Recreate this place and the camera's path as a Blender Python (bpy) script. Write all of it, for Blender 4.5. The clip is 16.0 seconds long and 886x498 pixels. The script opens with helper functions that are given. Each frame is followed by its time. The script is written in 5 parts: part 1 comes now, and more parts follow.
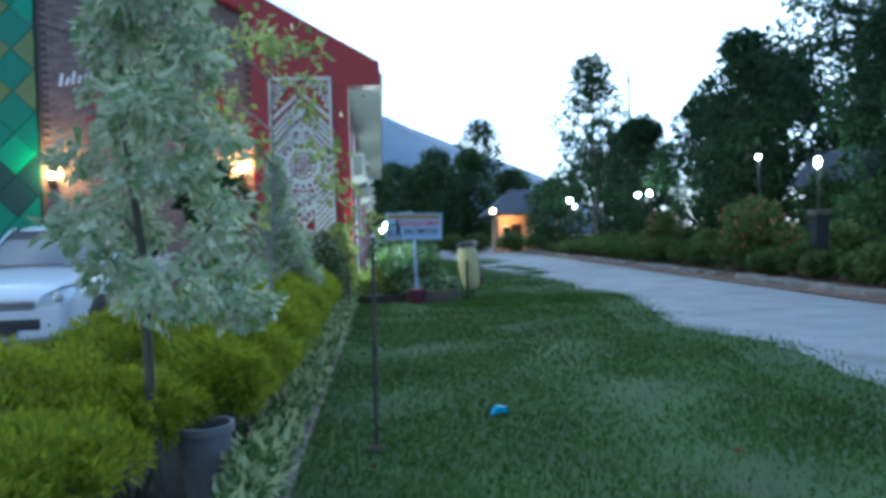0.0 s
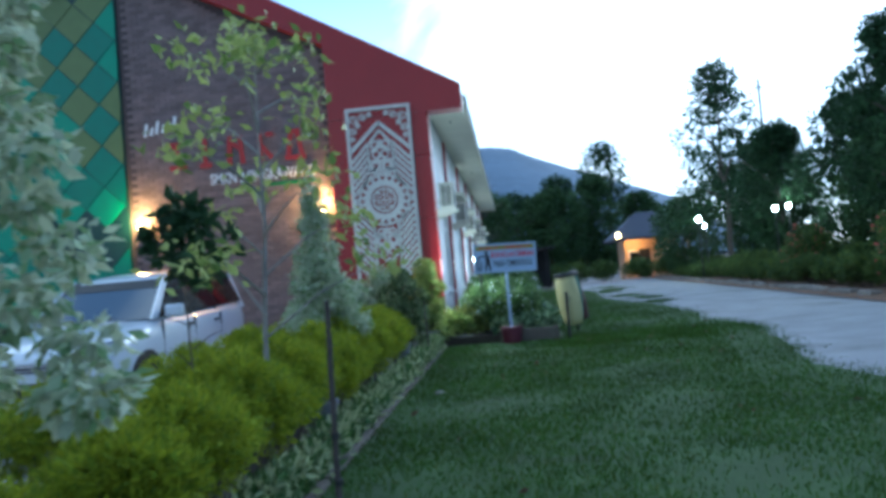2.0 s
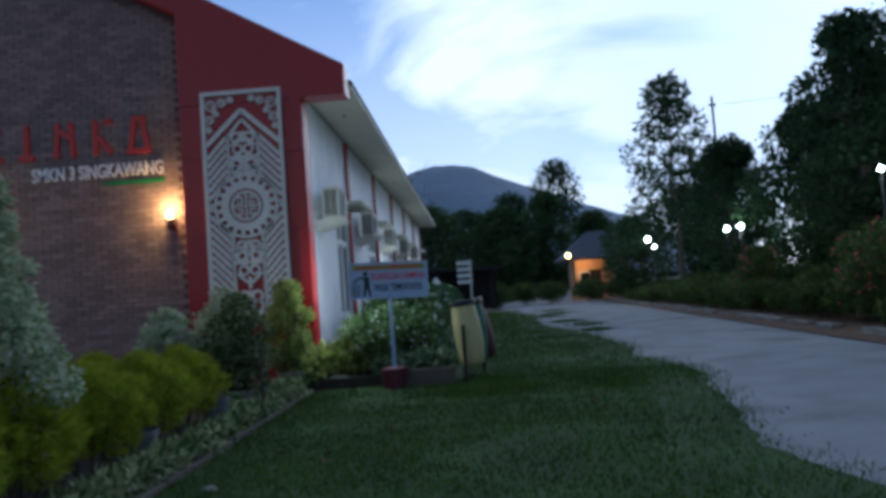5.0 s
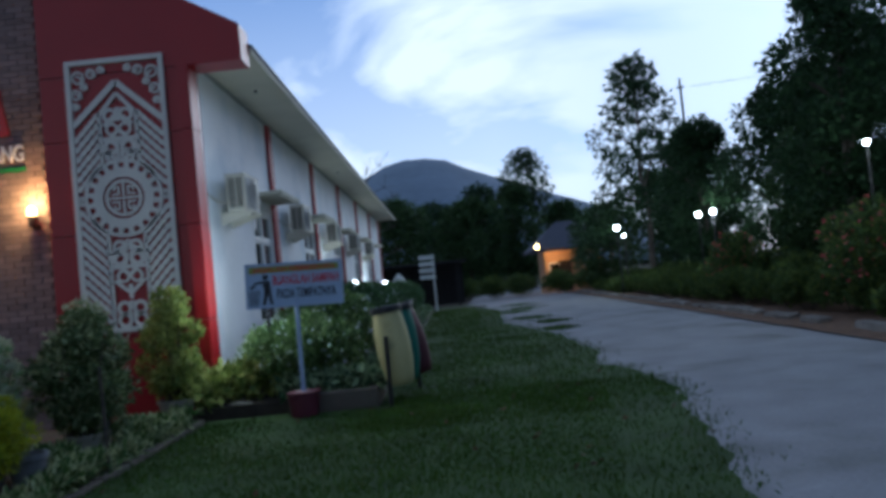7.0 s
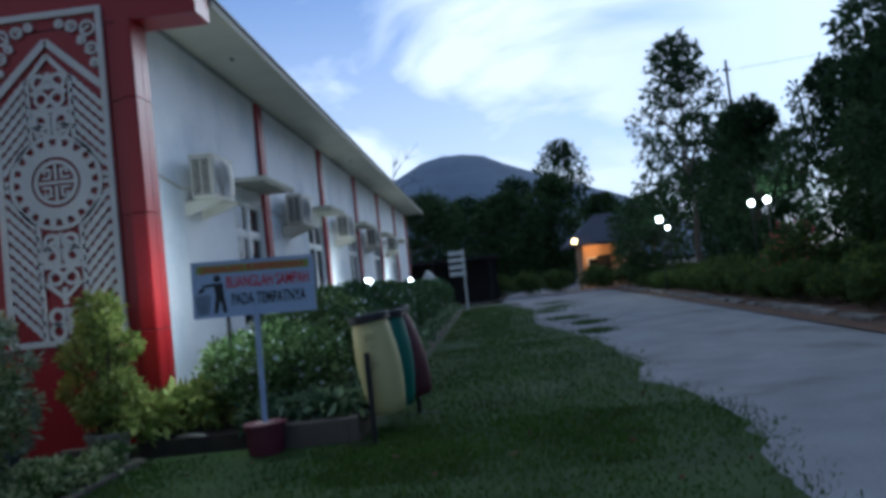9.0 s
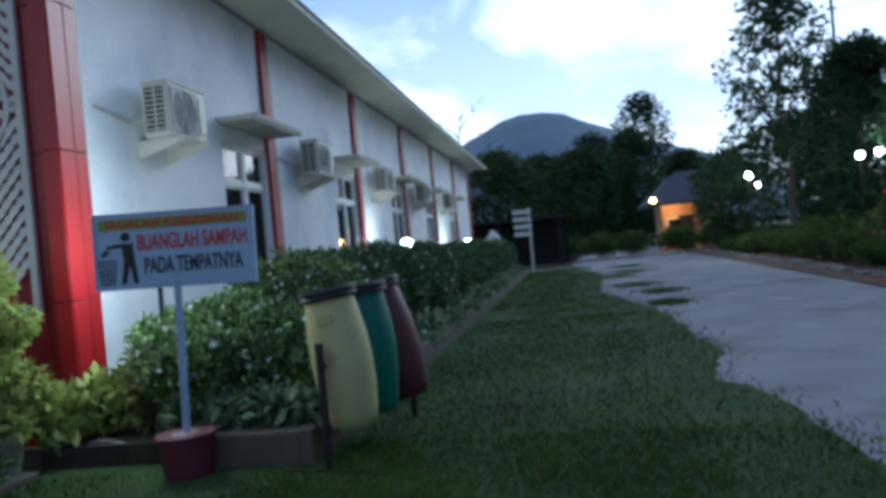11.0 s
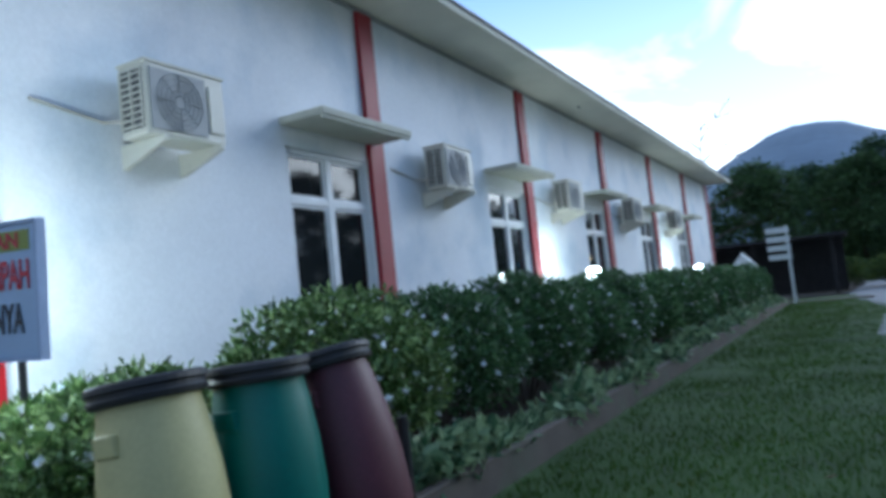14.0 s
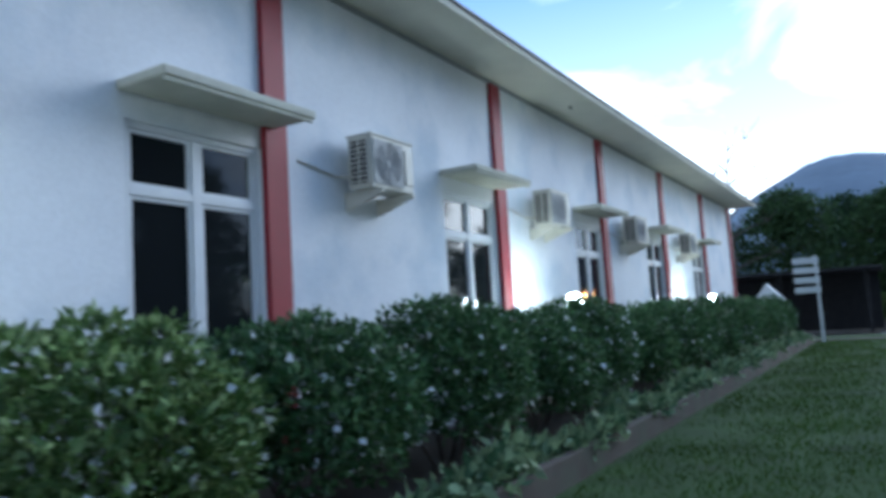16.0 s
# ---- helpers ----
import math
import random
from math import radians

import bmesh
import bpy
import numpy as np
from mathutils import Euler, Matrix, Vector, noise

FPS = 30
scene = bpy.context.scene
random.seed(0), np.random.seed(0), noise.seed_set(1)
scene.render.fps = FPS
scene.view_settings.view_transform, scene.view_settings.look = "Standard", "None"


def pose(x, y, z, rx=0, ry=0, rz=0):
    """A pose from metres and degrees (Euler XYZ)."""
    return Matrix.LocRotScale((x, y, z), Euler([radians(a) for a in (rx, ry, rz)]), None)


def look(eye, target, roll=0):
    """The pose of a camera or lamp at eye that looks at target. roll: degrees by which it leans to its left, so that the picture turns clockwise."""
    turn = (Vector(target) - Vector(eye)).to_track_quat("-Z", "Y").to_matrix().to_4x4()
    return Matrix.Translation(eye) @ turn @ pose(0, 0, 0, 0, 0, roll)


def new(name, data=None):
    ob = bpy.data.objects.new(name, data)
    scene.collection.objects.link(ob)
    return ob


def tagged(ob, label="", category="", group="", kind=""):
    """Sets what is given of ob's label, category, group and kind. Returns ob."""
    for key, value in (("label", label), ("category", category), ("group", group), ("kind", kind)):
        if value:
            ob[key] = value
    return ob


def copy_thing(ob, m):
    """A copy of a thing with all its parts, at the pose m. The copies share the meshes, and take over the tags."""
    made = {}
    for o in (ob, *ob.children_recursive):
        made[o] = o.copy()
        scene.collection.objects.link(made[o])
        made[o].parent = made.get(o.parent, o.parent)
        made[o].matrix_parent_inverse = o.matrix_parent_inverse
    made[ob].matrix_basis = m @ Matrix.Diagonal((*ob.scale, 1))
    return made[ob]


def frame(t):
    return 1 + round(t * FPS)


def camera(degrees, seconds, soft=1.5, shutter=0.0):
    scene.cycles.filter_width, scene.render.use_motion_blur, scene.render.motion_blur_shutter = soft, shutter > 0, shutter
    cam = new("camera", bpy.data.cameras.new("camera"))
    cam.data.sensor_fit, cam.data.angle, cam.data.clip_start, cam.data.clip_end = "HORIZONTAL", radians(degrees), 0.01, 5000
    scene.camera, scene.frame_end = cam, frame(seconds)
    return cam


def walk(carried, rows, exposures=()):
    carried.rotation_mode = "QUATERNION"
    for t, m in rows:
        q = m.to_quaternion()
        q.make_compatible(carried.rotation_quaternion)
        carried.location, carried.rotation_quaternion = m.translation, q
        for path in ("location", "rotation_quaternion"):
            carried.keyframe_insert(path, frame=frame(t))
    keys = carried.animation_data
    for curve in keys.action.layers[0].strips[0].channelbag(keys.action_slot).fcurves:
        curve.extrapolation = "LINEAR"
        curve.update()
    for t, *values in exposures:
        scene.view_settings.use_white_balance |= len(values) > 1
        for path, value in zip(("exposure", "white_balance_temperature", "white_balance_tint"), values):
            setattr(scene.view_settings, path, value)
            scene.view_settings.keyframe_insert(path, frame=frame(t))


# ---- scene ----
cam = camera(62.0, 16.0, soft=4.0, shutter=0.5)
METRES, EYE, TILT, LEAN, TURN = 15.7, 1.3, -0.35, 0.0, -4.8
ROWS = [
    (0.0, 0.0, 0.0, 0.0, -0.02, -0.58, 1.95),
    (0.5, 0.0155, 0.017, -0.0004, 3.06, 0.04, 3.0),
    (1.0, 0.0268, 0.0381, -0.0005, 6.38, 0.83, 4.05),
    (1.5, 0.0343, 0.0612, 0.0004, 7.43, 2.1, 4.83),
    (2.0, 0.0415, 0.0886, -0.0008, 10.2, 2.52, 4.88),
    (2.5, 0.0484, 0.118, 0.0004, 9.56, 3.53, 4.74),
    (3.0, 0.0566, 0.1479, 0.0016, 6.04, 2.93, 5.09),
    (3.5, 0.0651, 0.1774, 0.0019, 7.7, 3.09, 5.39),
    (4.0, 0.0752, 0.2067, 0.0021, 7.22, 4.06, 4.09),
    (6.5, 0.1188, 0.3605, 0.0052, 7.12, 2.83, 4.05),
    (7.0, 0.1236, 0.3901, 0.0069, 5.28, 2.98, 5.67),
    (7.5, 0.129, 0.4192, 0.0079, 8.91, 4.06, 5.62),
    (8.0, 0.1324, 0.4508, 0.0091, 7.74, 4.83, 5.33),
    (8.5, 0.1344, 0.48, 0.0085, 8.04, 4.1, 5.74),
    (11.0, 0.1551, 0.6452, 0.0067, 14.38, 0.46, 5.35),
    (11.5, 0.1618, 0.6766, 0.004, 20.65, 1.46, 3.95),
    (12.0, 0.1683, 0.71, 0.0027, 22.94, 1.16, 3.62),
    (12.5, 0.1693, 0.7423, 0.0019, 27.81, 1.23, 5.49),
    (13.0, 0.1731, 0.7781, 0.0039, 31.68, 2.31, 5.29),
    (13.5, 0.1726, 0.81, 0.0055, 32.27, 3.23, 6.01),
    (14.0, 0.1702, 0.8421, 0.0054, 34.19, 4.6, 5.83),
    (14.5, 0.1657, 0.8758, 0.0085, 38.92, 4.67, 4.73),
    (15.0, 0.1623, 0.9069, 0.0103, 38.24, 4.07, 5.36),
    (15.5, 0.1614, 0.9413, 0.01, 38.84, 6.25, 4.47),
    (16.0, 0.161, 0.9723, 0.0086, 36.17, 6.09, 3.29),
]
walk(cam, [(t, pose(0, 0, EYE, TILT, LEAN, TURN) @ pose(METRES * x, METRES * y, METRES * z, 90 + pitch, roll, yaw)) for t, x, y, z, yaw, pitch, roll in ROWS],
     exposures=[(t, e - 0.04, 5000 if t < 3 else 5350, -4 if t < 3 else 7 if t < 10 else 4) for t, e in ((0.0, 1.1), (1.0, 1.0), (2.5, 0.8), (3.5, 0.3), (4.2, -0.05), (6.5, -0.4), (8.5, -0.45), (9.5, -0.18), (11.0, 0.05), (12.0, 0.30), (13.5, 0.55), (16.0, 0.68))])

# ---- world, sun, exposure ----
world = bpy.data.worlds.new("world")
scene.world = world
world.use_nodes = True
wn, wl = world.node_tree.nodes, world.node_tree.links
wn.clear()
w_out = wn.new("ShaderNodeOutputWorld")
w_bg = wn.new("ShaderNodeBackground")
w_sky = wn.new("ShaderNodeTexSky")
w_sky.sky_type, w_sky.sun_disc = "NISHITA", False
w_sky.sun_elevation, w_sky.sun_rotation = radians(20), radians(30)
w_skyk = wn.new("ShaderNodeVectorMath")
w_skyk.operation = "MULTIPLY"
w_skyk.inputs[1].default_value = (0.9, 1.15, 1.7)
w_co = wn.new("ShaderNodeTexCoord")
w_map = wn.new("ShaderNodeMapping")
w_map.inputs["Scale"].default_value = (1.0, 1.0, 3.2)
w_map.inputs["Location"].default_value = (0.35, 0.2, 0.1)
w_noise = wn.new("ShaderNodeTexNoise")
w_noise.inputs["Scale"].default_value, w_noise.inputs["Detail"].default_value = 2.3, 7.0
w_noise.inputs["Roughness"].default_value, w_noise.inputs["Distortion"].default_value = 0.5, 0.5
w_ramp = wn.new("ShaderNodeValToRGB")
w_ramp.color_ramp.elements[0].position, w_ramp.color_ramp.elements[1].position = 0.43, 0.60
w_sep = wn.new("ShaderNodeSeparateXYZ")
w_low = wn.new("ShaderNodeMapRange")          # thicker, brighter cloud towards the horizon
w_low.inputs["From Min"].default_value, w_low.inputs["From Max"].default_value = 0.12, 0.42
w_low.inputs["To Min"].default_value, w_low.inputs["To Max"].default_value = 0.62, 0.0
w_add = wn.new("ShaderNodeMath")
w_add.operation, w_add.use_clamp = "ADD", True
w_mix = wn.new("ShaderNodeMixRGB")
w_mix.inputs["Color2"].default_value = (13.4, 13.9, 14.6, 1)
w_blue = wn.new("ShaderNodeMixRGB")
w_blue.inputs["Fac"].default_value = 0.62
w_blue.inputs["Color2"].default_value = (3.0, 4.7, 8.0, 1)
w_bg.inputs["Strength"].default_value = 0.1
wl.new(w_co.outputs["Generated"], w_map.inputs["Vector"])
wl.new(w_map.outputs["Vector"], w_noise.inputs["Vector"])
wl.new(w_noise.outputs["Fac"], w_ramp.inputs["Fac"])
wl.new(w_co.outputs["Generated"], w_sep.inputs["Vector"])
wl.new(w_sep.outputs["Z"], w_low.inputs["Value"])
wl.new(w_ramp.outputs["Color"], w_add.inputs[0])
wl.new(w_low.outputs["Result"], w_add.inputs[1])
w_side = wn.new("ShaderNodeMapRange")         # cloud thins out towards the east
w_side.inputs["From Min"].default_value, w_side.inputs["From Max"].default_value = 0.08, 0.42
w_side.inputs["To Min"].default_value, w_side.inputs["To Max"].default_value = 0.0, -0.55
w_thin = wn.new("ShaderNodeMath")
w_thin.operation, w_thin.use_clamp = "ADD", True
wl.new(w_sep.outputs["X"], w_side.inputs["Value"])
wl.new(w_add.outputs["Value"], w_thin.inputs[0])
wl.new(w_side.outputs["Result"], w_thin.inputs[1])
wl.new(w_sky.outputs["Color"], w_skyk.inputs[0])
wl.new(w_skyk.outputs["Vector"], w_blue.inputs["Color1"])
wl.new(w_blue.outputs["Color"], w_mix.inputs["Color1"])
wl.new(w_thin.outputs["Value"], w_mix.inputs["Fac"])
w_dusk = wn.new("ShaderNodeMapRange")         # the evening sky behind the walker is darker than the glow ahead
w_dusk.inputs["From Min"].default_value, w_dusk.inputs["From Max"].default_value = -0.7, 0.75
w_dusk.inputs["To Min"].default_value, w_dusk.inputs["To Max"].default_value = 0.42, 1.0
w_fade = wn.new("ShaderNodeVectorMath")
w_fade.operation = "SCALE"
wl.new(w_sep.outputs["Y"], w_dusk.inputs["Value"])
wl.new(w_mix.outputs["Color"], w_fade.inputs[0])
wl.new(w_dusk.outputs["Result"], w_fade.inputs["Scale"])
wl.new(w_fade.outputs["Vector"], w_bg.inputs["Color"])
wl.new(w_bg.outputs["Background"], w_out.inputs["Surface"])

sun = new("sun", bpy.data.lights.new("sun", "SUN"))
sun.data.energy, sun.data.angle, sun.data.color = 1.0, radians(30), (1.0, 0.95, 0.88)
sun.matrix_world = look((0, 0, 30), (-13, -21, 21))


def lamp_point(name, at, watts, colour, size=0.08):
    ob = new(name, bpy.data.lights.new(name, "POINT"))
    ob.data.energy, ob.data.color, ob.data.shadow_soft_size = watts, colour, size
    ob.location = at
    return ob


WARM, WHITE = (1.0, 0.52, 0.16), (0.93, 1.0, 0.92)
FLOODS = [(0.18, 15.10), (0.08, 24.6), (0.08, 33.8)]


# ---- materials ----
def material(name, base, rough=0.7, metal=0.0, vary=0.25, scale=6.0, bump=0.0, bump_scale=60.0, island=0.0, second=None,
             second_at=(0.45, 0.6), second_scale=1.5, emit=None, sheer=0.0, coat=0.0, obj_random=0.0):
    """Principled surface with variation at two scales; second: another colour in patches."""
    m = bpy.data.materials.new(name)
    m.use_nodes = True
    n, l = m.node_tree.nodes, m.node_tree.links
    b = n["Principled BSDF"]
    b.inputs["Roughness"].default_value, b.inputs["Metallic"].default_value = rough, metal
    b.inputs["Coat Weight"].default_value = coat
    co = n.new("ShaderNodeTexCoord")
    geo = n.new("ShaderNodeNewGeometry")
    big = n.new("ShaderNodeTexNoise")
    big.inputs["Scale"].default_value, big.inputs["Detail"].default_value = scale, 6
    fine = n.new("ShaderNodeTexNoise")
    fine.inputs["Scale"].default_value, fine.inputs["Detail"].default_value = bump_scale, 4
    l.new(geo.outputs["Position"], big.inputs["Vector"])
    l.new(geo.outputs["Position"], fine.inputs["Vector"])
    colour = n.new("ShaderNodeRGB")
    colour.outputs[0].default_value = (*base, 1)
    tip = colour.outputs[0]
    if second:
        pat = n.new("ShaderNodeTexNoise")
        pat.inputs["Scale"].default_value, pat.inputs["Detail"].default_value = second_scale, 8
        l.new(geo.outputs["Position"], pat.inputs["Vector"])
        ramp = n.new("ShaderNodeMapRange")
        ramp.inputs["From Min"].default_value, ramp.inputs["From Max"].default_value = second_at
        mix = n.new("ShaderNodeMixRGB")
        mix.inputs["Color2"].default_value = (*second, 1)
        if island:
            l.new(geo.outputs["Random Per Island"], ramp.inputs["Value"])
        else:
            l.new(pat.outputs["Fac"], ramp.inputs["Value"])
        l.new(ramp.outputs["Result"], mix.inputs["Fac"])
        l.new(tip, mix.inputs["Color1"])
        tip = mix.outputs["Color"]
    hsv = n.new("ShaderNodeHueSaturation")
    add = n.new("ShaderNodeMath")
    add.operation = "ADD"
    for src, amount, slot in ((big.outputs["Fac"], vary, 0), (fine.outputs["Fac"], vary * 0.7, 1)):
        k = n.new("ShaderNodeMapRange")
        k.inputs["From Min"].default_value, k.inputs["From Max"].default_value = 0.25, 0.75
        k.inputs["To Min"].default_value, k.inputs["To Max"].default_value = 0.5 - amount, 0.5 + amount
        l.new(src, k.inputs["Value"])
        l.new(k.outputs["Result"], add.inputs[slot])
    last = add.outputs[0]
    for amount, src in ((island, geo.outputs["Random Per Island"]), (obj_random, None)):
        if amount:
            if src is None:
                src = n.new("ShaderNodeObjectInfo").outputs["Random"]
            k = n.new("ShaderNodeMapRange")
            k.inputs["To Min"].default_value, k.inputs["To Max"].default_value = 1 - amount, 1 + amount
            l.new(src, k.inputs["Value"])
            mul = n.new("ShaderNodeMath")
            mul.operation = "MULTIPLY"
            l.new(last, mul.inputs[0])
            l.new(k.outputs["Result"], mul.inputs[1])
            last = mul.outputs[0]
    l.new(last, hsv.inputs["Value"])
    l.new(tip, hsv.inputs["Color"])
    l.new(hsv.outputs["Color"], b.inputs["Base Color"])
    if bump:
        bm_ = n.new("ShaderNodeBump")
        bm_.inputs["Strength"].default_value, bm_.inputs["Distance"].default_value = bump, 0.01
        l.new(fine.outputs["Fac"], bm_.inputs["Height"])
        l.new(bm_.outputs["Normal"], b.inputs["Normal"])
    if emit:
        b.inputs["Emission Color"].default_value = (*emit[0], 1)
        b.inputs["Emission Strength"].default_value = emit[1]
    if sheer:
        b.inputs["Specular IOR Level"].default_value = 0.15 if rough > 0.5 else 0.3
        tr = n.new("ShaderNodeBsdfTranslucent")
        ms = n.new("ShaderNodeMixShader")
        ms.inputs["Fac"].default_value = sheer
        l.new(hsv.outputs["Color"], tr.inputs["Color"])
        l.new(b.outputs["BSDF"], ms.inputs[1])
        l.new(tr.outputs["BSDF"], ms.inputs[2])
        l.new(ms.outputs["Shader"], n["Material Output"].inputs["Surface"])
    return m


M_WALL = material("white_plaster", (0.82, 0.83, 0.85), 0.85, vary=0.07, scale=0.9, bump=0.25, bump_scale=35, second=(0.62, 0.68, 0.74), second_at=(0.50, 0.72), second_scale=1.1)
M_RED = material("red_composite_panel", (0.30, 0.010, 0.014), 0.32, vary=0.07, scale=1.5, bump_scale=40)
M_REDPAINT = material("red_painted_plaster", (0.27, 0.012, 0.022), 0.55, vary=0.1, bump=0.2, bump_scale=50)
M_BRICK = material("grey_brown_brick", (0.215, 0.165, 0.165), 0.9, vary=0.16, scale=2.0, bump=0.5, bump_scale=90, obj_random=0.22)
M_BRICKS = material("grey_brown_brick_rest", (0.215, 0.165, 0.165), 0.9, vary=0.16, scale=2.0, bump=0.5, bump_scale=90, island=0.22)
M_MORTAR = material("dark_mortar", (0.11, 0.09, 0.09), 0.95, vary=0.12, bump=0.4)
M_GREENS = [material("green_tile_dark", (0.006, 0.045, 0.045), 0.4, vary=0.08), material("green_tile_mid", (0.01, 0.2, 0.13), 0.4, vary=0.08),
            material("green_tile_light", (0.02, 0.3, 0.17), 0.4, vary=0.08), material("green_tile_olive", (0.13, 0.2, 0.06), 0.4, vary=0.08)]
M_CREAM = material("cream_screen_paint", (0.66, 0.63, 0.58), 0.6, vary=0.07, scale=3)
M_SOFFIT = material("cream_soffit", (0.62, 0.60, 0.50), 0.8, vary=0.08, scale=2)
M_ROOF = material("grey_roof_sheet", (0.09, 0.09, 0.10), 0.6, vary=0.15)
M_FRAME = material("white_window_frame", (0.68, 0.70, 0.72), 0.45, vary=0.05)
M_CANOPY = material("cream_concrete_canopy", (0.56, 0.55, 0.46), 0.85, vary=0.14, scale=3, bump=0.3)
M_ACBODY = material("ivory_ac_casing", (0.60, 0.58, 0.50), 0.45, vary=0.07, scale=5)
M_ACDARK = material("dark_ac_slats", (0.05, 0.05, 0.055), 0.6)
M_ACGRILLE = material("grey_ac_fan_grille", (0.30, 0.31, 0.31), 0.55, vary=0.08)
M_CURTAIN = material("dark_curtain_and_room_shade", (0.035, 0.035, 0.04), 0.9, vary=0.3, scale=9)
M_CONCRETE = material("weathered_concrete", (0.115, 0.095, 0.080), 0.95, vary=0.2, scale=3, bump=0.6, second=(0.09, 0.10, 0.07), second_at=(0.5, 0.7))
M_EARTH = material("dark_bed_soil", (0.045, 0.036, 0.028), 1.0, vary=0.3, bump=1.0, bump_scale=25)
M_LITTER = material("brown_leaf_litter", (0.13, 0.075, 0.045), 1.0, vary=0.35, scale=8, bump=1.0, bump_scale=30)
M_TURF = material("turf_soil", (0.034, 0.068, 0.014), 1.0, vary=0.3, scale=1.5, bump=1.0, bump_scale=40, second=(0.036, 0.042, 0.022), second_at=(0.60, 0.75), second_scale=0.9)
M_GRASS = material("grass_blades", (0.054, 0.112, 0.020), 0.85, vary=0.34, scale=0.8, bump_scale=6, island=0.16, second=(0.085, 0.11, 0.03), second_at=(0.7, 1.0), sheer=0.5)
M_ROAD = material("pale_gravel_road", (0.25, 0.25, 0.26), 0.95, vary=0.2, scale=1.2, bump=0.8, bump_scale=30, second=(0.17, 0.17, 0.165), second_at=(0.52, 0.68), second_scale=0.7)
M_PAVER = material("grey_paver", (0.16, 0.16, 0.17), 0.9, vary=0.15, bump=0.4, island=0.15)
# The hill's blue distance haze is painted into its base colour.
M_HILL = material("hill_painted_haze", (0.15, 0.20, 0.265), 1.0, vary=0.12, scale=0.02, bump_scale=0.1)
M_BARK = material("grey_bark", (0.10, 0.085, 0.07), 0.95, vary=0.3, scale=9, bump=0.8)
M_BARKPALE = material("pale_bark", (0.27, 0.25, 0.23), 0.9, vary=0.25, scale=12, bump=0.5)
M_WOOD = material("dark_weathered_stake", (0.07, 0.055, 0.05), 0.9, vary=0.3, scale=14, bump=0.5)
M_GOLD = material("golden_green_leaves", (0.40, 0.44, 0.028), 0.65, vary=0.25, scale=5, island=0.35, second=(0.13, 0.19, 0.02), second_at=(0.4, 0.85), sheer=0.35)
M_VARIEG = material("variegated_cream_leaves", (0.55, 0.60, 0.42), 0.6, vary=0.15, scale=5, island=0.2, second=(0.20, 0.30, 0.14), second_at=(0.66, 0.85), sheer=0.3)
# Yellow-green leaf colour raised paler to carry lamp light by the portal.
M_LIME = material("yellow_green_leaves", (0.42, 0.47, 0.14), 0.5, vary=0.2, scale=4, island=0.3, second=(0.12, 0.18, 0.04), second_at=(0.6, 0.9), sheer=0.35)
M_HEDGE = material("glossy_hedge_leaves", (0.058, 0.130, 0.048), 0.42, vary=0.25, scale=3, island=0.4, second=(0.12, 0.20, 0.09), second_at=(0.6, 0.9), sheer=0.25)
M_LIMEDARK = material("mixed_green_leaves", (0.10, 0.15, 0.06), 0.55, vary=0.25, scale=4, island=0.35, second=(0.24, 0.28, 0.15), second_at=(0.6, 0.85), sheer=0.3)
# Paler copy of the hedge leaves: the globe lamp's light is in the colour.
M_HEDGEFLOODLIT = material("floodlit_hedge_leaves", (0.09, 0.165, 0.045), 0.45, vary=0.25, scale=3, island=0.4, second=(0.22, 0.30, 0.12), second_at=(0.5, 0.9), sheer=0.25)
M_EDGING = material("pale_edging_leaves", (0.50, 0.55, 0.30), 0.55, vary=0.2, scale=4, island=0.3, second=(0.07, 0.13, 0.04), second_at=(0.4, 0.6), sheer=0.3)
M_GROUNDCOVER = material("bluish_groundcover_leaves", (0.32, 0.43, 0.24), 0.5, vary=0.2, scale=4, island=0.35, second=(0.06, 0.12, 0.06), second_at=(0.55, 0.7), sheer=0.25)
M_TREE = material("dark_tree_leaves", (0.034, 0.068, 0.030), 0.6, vary=0.3, scale=0.8, island=0.4, sheer=0.3)
M_TREEB = material("mid_green_tree_leaves", (0.060, 0.105, 0.040), 0.6, vary=0.3, scale=0.8, island=0.4, sheer=0.3)
M_SHRUB = material("roadside_shrub_leaves", (0.075, 0.125, 0.040), 0.6, vary=0.35, scale=1.1, island=0.4, second=(0.11, 0.14, 0.03), second_at=(0.6, 0.9), sheer=0.3)
M_PINK = material("coral_bracts", (0.55, 0.12, 0.12), 0.6, vary=0.2, island=0.3, sheer=0.3)
M_PETAL = material("white_petals", (0.72, 0.76, 0.80), 0.5, vary=0.05, island=0.1, sheer=0.2)
M_CAR = material("white_car_paint", (0.62, 0.66, 0.72), 0.25, vary=0.03, coat=0.6)
M_CARGLASS = material("dark_car_glass", (0.012, 0.014, 0.016), 0.06, vary=0.02)
M_BLACK = material("black_plastic", (0.02, 0.02, 0.022), 0.5, vary=0.1)
M_BLACKMETAL = material("black_painted_metal", (0.018, 0.018, 0.020), 0.45, vary=0.15, bump=0.2)
M_CHROME = material("chrome", (0.6, 0.6, 0.62), 0.15, metal=1.0, vary=0.05)
M_LENS = material("headlight_lens", (0.45, 0.48, 0.52), 0.12, vary=0.05)
M_TYRE = material("tyre_rubber", (0.02, 0.02, 0.02), 0.85, vary=0.2)
M_DRUMS = [material("pale_yellow_drum", (0.50, 0.46, 0.22), 0.5, vary=0.09, scale=3, second=(0.33, 0.30, 0.16), second_at=(0.6, 0.75), second_scale=4),
           material("green_drum", (0.006, 0.14, 0.105), 0.45, vary=0.12, scale=3),
           material("maroon_drum", (0.085, 0.018, 0.03), 0.5, vary=0.2, scale=4)]
